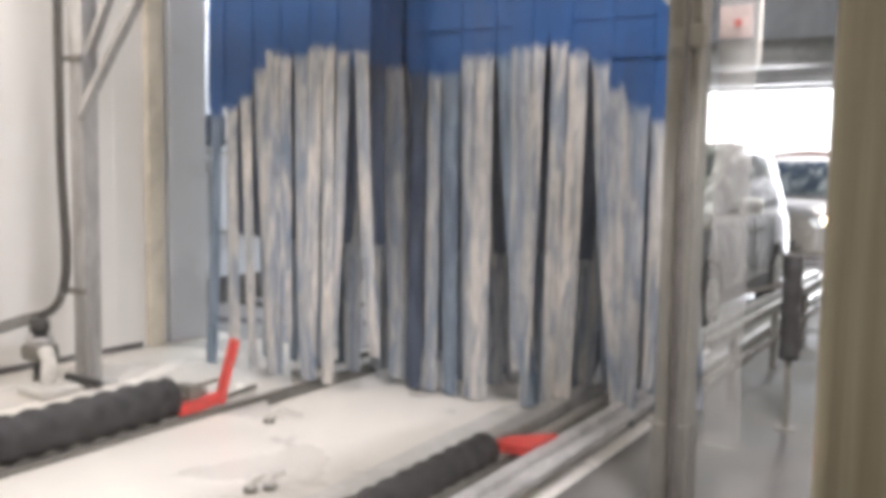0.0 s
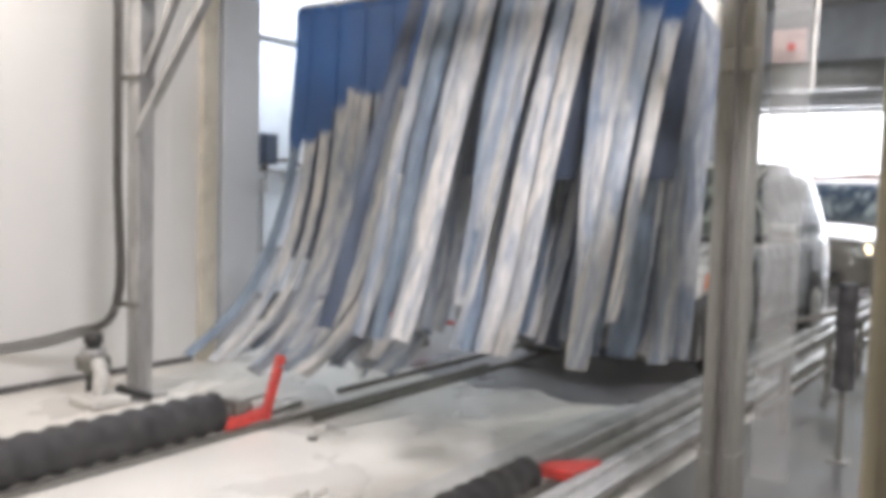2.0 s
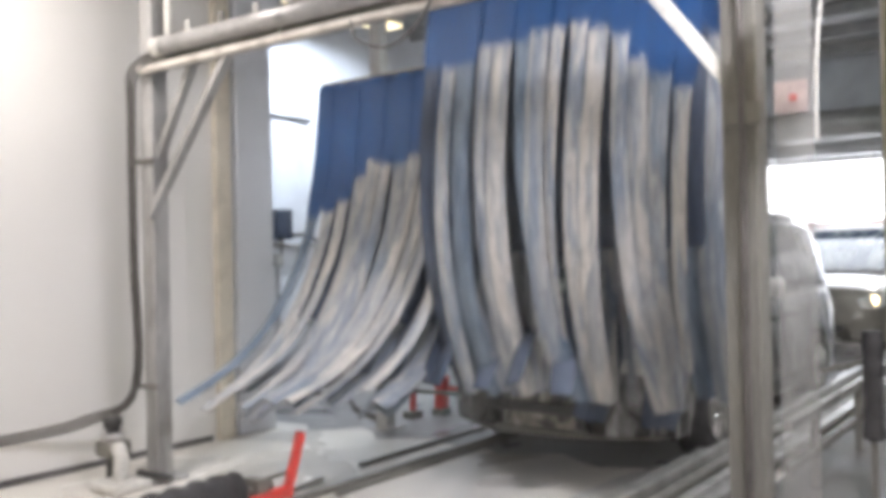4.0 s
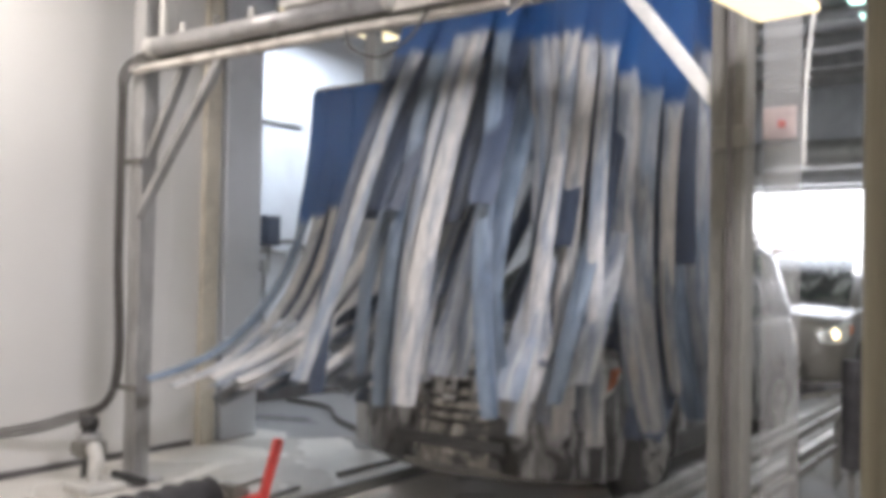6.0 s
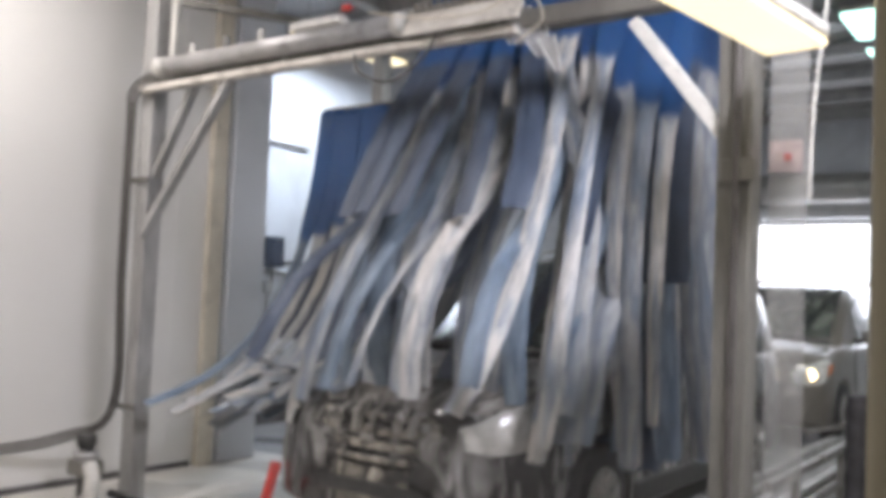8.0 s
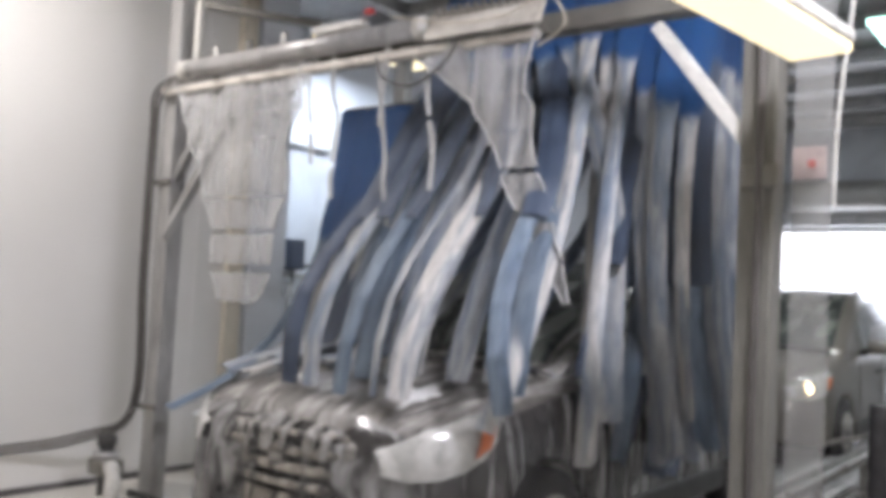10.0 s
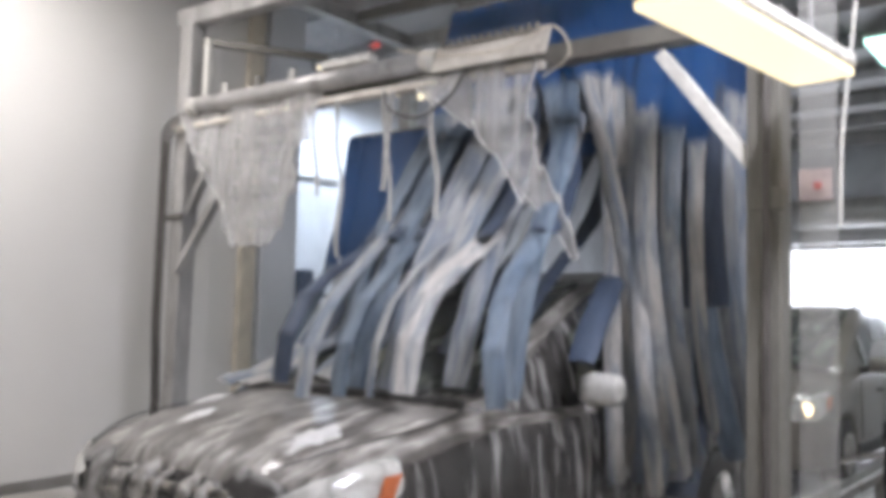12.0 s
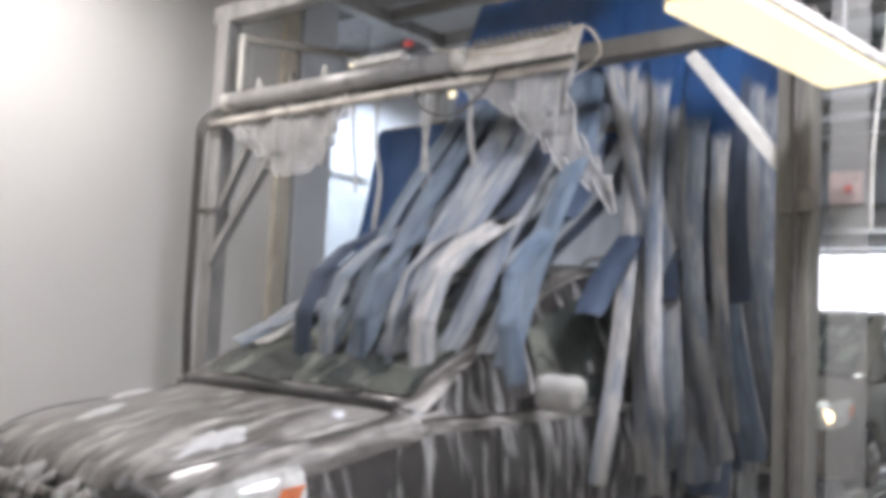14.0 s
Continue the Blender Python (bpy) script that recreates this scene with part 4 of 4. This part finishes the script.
def build_panel(x0, x1, lag, outer, back=0.0):
    y, z = header(0, lag, back)
    carrier = thing("wash_cloth", "blue and grey felt wash cloth hanging from a swinging carrier" if not back else "dark navy felt wash cloth hanging behind the others", "wash cloth", (0, y, z), group="swinging wash cloths")
    part("carrier_bar", bar((x0 - 0.02, 0.05, 0.02), (x1 + 0.02, 0.05, 0.02), 0.06, 0.06), M_STEEL_DARK, carrier)
    for xx in (x0 + 0.2, x1 - 0.2):
        part("carrier_arm", bar((xx, 0.07, 0.02), (xx, 0.62, 0.16), 0.05, 0.05), M_STEEL_DARK, carrier)
    part("carrier_bar", bar((x0, 0.60, 0.16), (x1, 0.60, 0.16), 0.05, 0.05), M_STEEL_DARK, carrier)
    strips = []
    n = round((x1 - x0) / 0.125) if not back else 0
    for k in range(n):
        x = x0 + (k + 0.5) * (x1 - x0) / n
        # the dyed top reaches lowest at the outer edge of the pair
        f = min(1.0, max(0.0, (0.62 - abs(x - outer)) / 0.5))
        dyed = 0.64 + 0.42 * f * f * (3 - 2 * f) + (0.12 if -0.2 < x < 0.25 else 0) + rng.uniform(-0.035, 0.035)
        # strips near the middle take darker felts, shade there put into their colour
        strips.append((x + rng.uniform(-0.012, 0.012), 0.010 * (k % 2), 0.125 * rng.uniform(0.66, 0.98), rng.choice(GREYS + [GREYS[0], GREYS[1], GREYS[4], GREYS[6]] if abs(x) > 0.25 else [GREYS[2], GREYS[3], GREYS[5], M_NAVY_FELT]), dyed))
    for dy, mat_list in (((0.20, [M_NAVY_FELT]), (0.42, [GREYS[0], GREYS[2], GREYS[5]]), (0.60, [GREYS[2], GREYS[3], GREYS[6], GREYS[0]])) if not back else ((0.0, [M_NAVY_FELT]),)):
        m = round((x1 - x0) / 0.17)
        for k in range(m):
            strips.append((x0 + (k + 0.5) * (x1 - x0) / m, dy, 0.15, rng.choice(mat_list), 0.72))
    made = []
    for x, dy, w, m, dyed in strips:
        tab = bmesh.new()
        box(x - w / 2, x + w / 2, dy - 0.012, dy + 0.012, -0.012, 0.02, 0.004, tab)
        strip = part("strip", tab, M_BLUE, carrier)
        secs = []
        count = NSEG - 4 if m is M_NAVY_FELT and dy > 0.1 and not back else NSEG if dy > 0.1 or back else rng.choice((NSEG, NSEG, NSEG - 1))
        seed = rng.uniform(0, 50)
        for i in range(count):
            ob = new("strip_section", section_mesh(w, SEG * i, dyed, seed, i == count - 1, m))
            ob.parent = strip
            secs.append(ob)
        # sideways lean, sway, phase and twist of this strip; where it parts from its neighbours
        made.append((x, dy, secs, rng.gauss(0, 0.10), rng.uniform(0.0, 0.08), rng.uniform(0, 6.28), rng.gauss(0, 24), dyed / SEG))
    PANELS.append((carrier, lag, made, back))


build_panel(-1.64, -0.22, 0.0, -1.64)
build_panel(-0.14, 1.66, 0.5, 1.66)
# rear row, added so the gap between the front cloths looks dark
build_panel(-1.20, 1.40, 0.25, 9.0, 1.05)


def swing(step=0.2):
    """Let the strips hang and swing as jointed chains, over the car and the floor; returns node rows at each step."""
    X = np.array([s[0] for p in PANELS for s in p[2]])
    DY = np.array([s[1] for p in PANELS for s in p[2]])
    LAG = np.array([p[1] for p in PANELS for _ in p[2]])
    BACK = np.array([p[3] for p in PANELS for _ in p[2]])
    r = np.random.RandomState(3)
    wob = r.uniform(0.9, 1.1, len(X))
    # soapy strips beside the car stick to its flank and are drawn along
    FLANK, PULL = (X > 0.63) & (X < 1.3) & (BACK == 0), r.uniform(0.3, 4.5, len(X))
    n, hz = NSEG + 1, 100
    prof_y = np.linspace(-1.0, 4.3, 107)
    prof_z = np.array([max(lerp(TOP, y) + 0.05, lerp(ROOF, y) if y > 0.2 else 0) for y in prof_y]) + 0.03
    over = (X < 0.63) & (X > -0.82)

    def top(t):
        ya, za = np.array([header(t, l, k) for l, k in zip(LAG, BACK)]).T
        return ya + DY, za
    t0 = -2.03
    y0, z0 = top(t0)
    P = np.stack([np.repeat(y0[:, None], n, 1), z0[:, None] - SEG * np.arange(n)], 2)
    Q = P.copy()
    out, dt = {}, 1.0 / hz
    drag = 0.9968 - 0.004 * (wob[:, None, None] - 0.9) * 5
    for k in range(int((14.0 - t0) * hz) + 2):
        t = t0 + k * dt
        v = (P - Q) * (drag if t > 0 else 0.95)
        Q = P.copy()
        P = P + v
        P[:, 1:, 1] -= 9.81 * dt * dt
        P[:, :, 0] -= np.where(FLANK[:, None] & (P[:, :, 1] < 1.5) & (P[:, :, 0] > car_y(max(t, 0)) - 0.9), PULL[:, None], 0) * dt * dt
        yh, zh = top(t)
        cy = car_y(max(t, 0)) - (0.45 * min(t, 0))
        for _ in range(14):
            P[:, 0, 0], P[:, 0, 1] = yh, zh
            for a in range(n - 1):
                d = P[:, a + 1] - P[:, a]
                ln = np.sqrt((d * d).sum(1)) + 1e-9
                c = ((ln - SEG) / ln)[:, None] * d
                if a == 0:
                    P[:, 1] -= c
                else:
                    P[:, a] += 0.5 * c
                    P[:, a + 1] -= 0.5 * c
            for a in range(n - 2):
                # the felt resists sharp folds
                d = P[:, a + 2] - P[:, a]
                ln = np.sqrt((d * d).sum(1)) + 1e-9
                c = (np.minimum(0, ln - 1.8 * SEG) / ln)[:, None] * d * 0.3
                if a:
                    P[:, a] += 0.5 * c
                P[:, a + 2] -= 0.5 * c
            for a in range(0, n - 4, 2):
                d = P[:, a + 4] - P[:, a]
                ln = np.sqrt((d * d).sum(1)) + 1e-9
                c = (np.minimum(0, ln - 2.3 * SEG) / ln)[:, None] * d * 0.1
                P[:, a + 4] -= c
        beam = (P[:, :, 1] > 2.75) & (P[:, :, 1] < 3.2) & (P[:, :, 0] < 0.13)
        P[:, :, 0] = np.where(beam, 0.13, P[:, :, 0])
        low_ = P[:, :, 1] < 0.03
        P[:, :, 1] = np.where(low_, 0.03, P[:, :, 1])
        Q[:, :, 0] = np.where(low_, 0.5 * Q[:, :, 0] + 0.5 * P[:, :, 0], Q[:, :, 0])
        Q[:, :, 1] = np.where(low_, P[:, :, 1], Q[:, :, 1])
        ly = P[:, :, 0] - cy
        h = np.interp(ly, prof_y, prof_z, left=-1, right=-1)
        inside = (P[:, :, 1] < h) & over[:, None]
        front = inside & (ly < -0.75) & (h - P[:, :, 1] > 0.10)
        P[:, :, 0] = np.where(front, np.maximum(cy - 1.02, P[:, :, 0] - 0.05), P[:, :, 0])
        lift = inside & ~front
        P[:, :, 1] = np.where(lift, np.minimum(h, P[:, :, 1] + 0.06), P[:, :, 1])
        grip = inside & (np.arange(n) > 0)[None]
        Q[:, :, 0] = np.where(grip, P[:, :, 0] * 0.35 + Q[:, :, 0] * 0.65 + 0.42 * dt * 0.35, Q[:, :, 0])
        Q[:, :, 1] = np.where(grip, P[:, :, 1] * 0.7 + Q[:, :, 1] * 0.3, Q[:, :, 1])
        j = round(t / step)
        if t > -dt / 2 and abs(t - j * step) < dt * 0.51 and j not in out:
            # the felt bends in round curves
            S = P.copy()
            for _ in range(3):
                S[:, 1:-1] = 0.5 * S[:, 1:-1] + 0.25 * (S[:, :-2] + S[:, 2:])
            d = np.diff(S, axis=1)
            d *= SEG / (np.sqrt((d * d).sum(2, keepdims=True)) + 1e-9)
            S[:, 1:] = S[:, :1] + np.cumsum(d, axis=1)
            h = np.interp(S[:, :, 0] - cy, prof_y, prof_z, left=-1, right=-1)
            rest = over[:, None] & (S[:, :, 1] < h) & (h - S[:, :, 1] < 0.25)
            S[:, :, 1] = np.where(rest, h, np.maximum(S[:, :, 1], 0.03))
            out[j] = S
    return out


def build_foam(label, bands):
    """A sheet of foam that runs down from the beam, in bands of (top left, top right, bottom left, bottom right)."""
    sheet = thing("foam_sheet", label, "foam", group="falling foam")
    a0 = bands[0][0]
    made = []
    for a, b, c, d in bands:
        bm = bmesh.new()
        level = -FOAM_H * len(made)
        for thick in (0.0, 0.012):
            rows = []
            for q in range(5):
                f = q / 4
                l, r = a + (c - a) * f, b + (d - b) * f
                ragged = min(1.0, 2.5 * (r - l))
                l += 0.05 * ragged * noise.noise((4 * (level - FOAM_H * f), a0, 1)) + 0.03 * ragged * noise.noise((11 * (level - FOAM_H * f), a0, 2))
                r += 0.06 * ragged * noise.noise((4 * (level - FOAM_H * f), a0, 9)) + 0.03 * ragged * noise.noise((12 * (level - FOAM_H * f), a0, 8))
                rows.append([bm.verts.new((l + (r - l) * k / 10, thick + 0.05 * noise.noise((5 * (l + (r - l) * k / 10), 3 * (level - FOAM_H * f), 5)), -FOAM_H * f)) for k in range(11)])
            for r0, r1 in zip(rows, rows[1:]):
                for k in range(10):
                    quad = (r0[k], r1[k], r1[k + 1], r0[k + 1])
                    bm.faces.new(quad if not thick else quad[::-1])
        ob = part("foam_band", bm, M_FOAM, sheet, smooth=True)
        # the sheet gathers in a thicker, whiter bead along its edges
        for side, (p, q) in enumerate(((a, c), (b, d))):
            ragged, rim = min(1.0, 2.5 * abs(b - a)), []
            for q_ in range(5):
                f = q_ / 4
                v = level - FOAM_H * f
                x = p + (q - p) * f + ragged * (0.05 * noise.noise((4 * v, a0, 1)) + 0.03 * noise.noise((11 * v, a0, 2)) if not side else 0.06 * noise.noise((4 * v, a0, 9)) + 0.03 * noise.noise((12 * v, a0, 8)))
                rim.append((x, 0.05 * noise.noise((5 * x, 3 * v, 5)), -FOAM_H * f))
            part("bead", tube(rim, 0.005, 6), M_FOAM_THICK, ob, "white bead of foam", True)
        ob.matrix_basis = pose(0, -0.03, BZ + 0.19)
        made.append(ob)
    return made


FOAM_H = 0.19
FOAM_LEFT = build_foam("grey-white foam sheet hanging from the spray channel", [
    (-1.92, -0.56, -1.86, -0.62), (-1.86, -0.62, -1.80, -0.68), (-1.80, -0.68, -1.72, -0.72), (-1.72, -0.72, -1.62, -0.74),
    (-1.62, -0.74, -1.54, -0.76), (-1.54, -0.76, -1.46, -0.80), (-1.46, -0.80, -1.40, -0.88), (-1.40, -0.88, -1.34, -0.98)])
FOAM_RIGHT = build_foam("grey-white foam sheet hanging from the nozzle plate", [
    (0.10, 0.98, 0.36, 0.96), (0.36, 0.96, 0.58, 0.95), (0.58, 0.95, 0.72, 0.98), (0.72, 0.98, 0.82, 1.04), (0.82, 1.04, 0.95, 1.12), (0.95, 1.12, 1.10, 1.20), (1.10, 1.20, 1.22, 1.26)])
FOAM_STRINGS = [build_foam("thin string of foam dripping from the beam", [(x + 0.012 * k * s, x + 0.02 + 0.012 * k * s, x + 0.012 * (k + 1) * s, x + 0.02 + 0.012 * (k + 1) * s) for k in range(m)])
                for x, m, s in ((-0.42, 5, 1), (-0.05, 5, 2), (0.30, 4, 1.6), (-0.62, 3, 1.5), (0.02, 3, -1.5))]
FOAM = [(FOAM_LEFT, 8.4, 10.1, 11.4, 0.72), (FOAM_RIGHT, 7.6, 9.9, 11.4, 0.42), (FOAM_STRINGS[0], 9.0, 10.2, 99, 0), (FOAM_STRINGS[1], 8.0, 9.6, 99, 0), (FOAM_STRINGS[2], 8.2, 9.8, 99, 0), (FOAM_STRINGS[3], 8.8, 10.0, 99, 0), (FOAM_STRINGS[4], 9.2, 10.4, 99, 0)]


# ---------------------------------------------------------------- motion
def motions():
    times = [0.5 * k for k in range(29)]
    for car, wheels, table, x in ((wagon, WHEELS, CAR_ROWS, 0.08), (queue_car, QUEUE_WHEELS, QUEUE_ROWS, 0.12)):
        walk(car, [(t, pose(x, along(table, t), 0)) for t in times])
        for w in wheels:
            wx, wy = w.location.x, w.location.y
            walk(w, [(t, pose(wx, wy, 0.345, math.degrees((along(table, t) - along(table, 0)) / 0.345))) for t in times])
    step = 0.2
    nodes = swing(step)
    first = 0
    for carrier, lag, made, back in PANELS:
        keys = sorted(nodes)
        walk(carrier, [(j * step, pose(0, *header(j * step, lag, back))) for j in keys])
        for s, (x, dy, secs, lean, sway, phase, twist, free) in enumerate(made):
            for i, ob in enumerate(secs):
                rows = []
                for j in keys:
                    t = j * step
                    hy, hz = header(t, lag, back)
                    wave = lean + sway * math.sin(2 * math.pi * t / PERIOD + phase)
                    # the flank of the car pushes the strips aside; on the strong forward swing the outer ones gather inwards
                    f = min(1.0, max(0.0, (t - 5.2) / 2.0))
                    aside = f * f * (3 - 2 * f) * (1.10 + 0.25 * phase / 6.28 - x if 0.63 < x < 1.1 else 0.42 * (x - 0.1) / 0.53 if 0.1 < x <= 0.63 else 0)
                    if x > 0.5:
                        wave -= 0.75 * (x - 0.5) * math.exp(-((t - 4.45) / 0.3) ** 2)
                    xa, xb = [wave * (q / NSEG) ** 2 + aside * min(1, q / 7.5) ** 2 * (3 - 2 * min(1, q / 7.5)) for q in (i, i + 1)]
                    a, b = nodes[j][first + s, i], nodes[j][first + s, i + 1]
                    turn = math.atan2(b[0] - a[0], a[1] - b[1])
                    side = -math.asin(max(-0.9, min(0.9, (xb - xa) / SEG)))
                    m = Matrix.Translation((x + xa, a[0] - hy, a[1] - hz)) @ Matrix.Rotation(turn, 4, "X") @ Matrix.Rotation(side, 4, "Y")
                    rows.append((t, m @ Matrix.Rotation(radians(twist * max(0, i - free) / (NSEG - free)), 4, "Z")))
                walk(ob, rows)
        first += len(made)
    for bands, t0, t1, ebb, loss in FOAM:
        n = len(bands)
        for k, ob in enumerate(bands):
            parked, rows = BZ + 0.19, []
            for q in range(29):
                t = 0.5 * q
                f = max(0.0, min(1.0, (t - t0 - 0.8 * (t1 - t0) * (n - 1 - k) / n * 0.5) / (t1 - t0)))
                # the flow dwindles
                f *= 1 - loss * max(0.0, min(1.0, (t - ebb) / 1.0))
                hang = BZ - 0.01 - FOAM_H * k
                sway = 0.02 * min(1, 2 * f) * math.sin(1.9 * t)
                rows.append((t, pose(sway, -0.03 - 0.09 * min(1, 3 * f) + sway, parked + (hang - parked) * f)))
            walk(ob, rows)


motions()
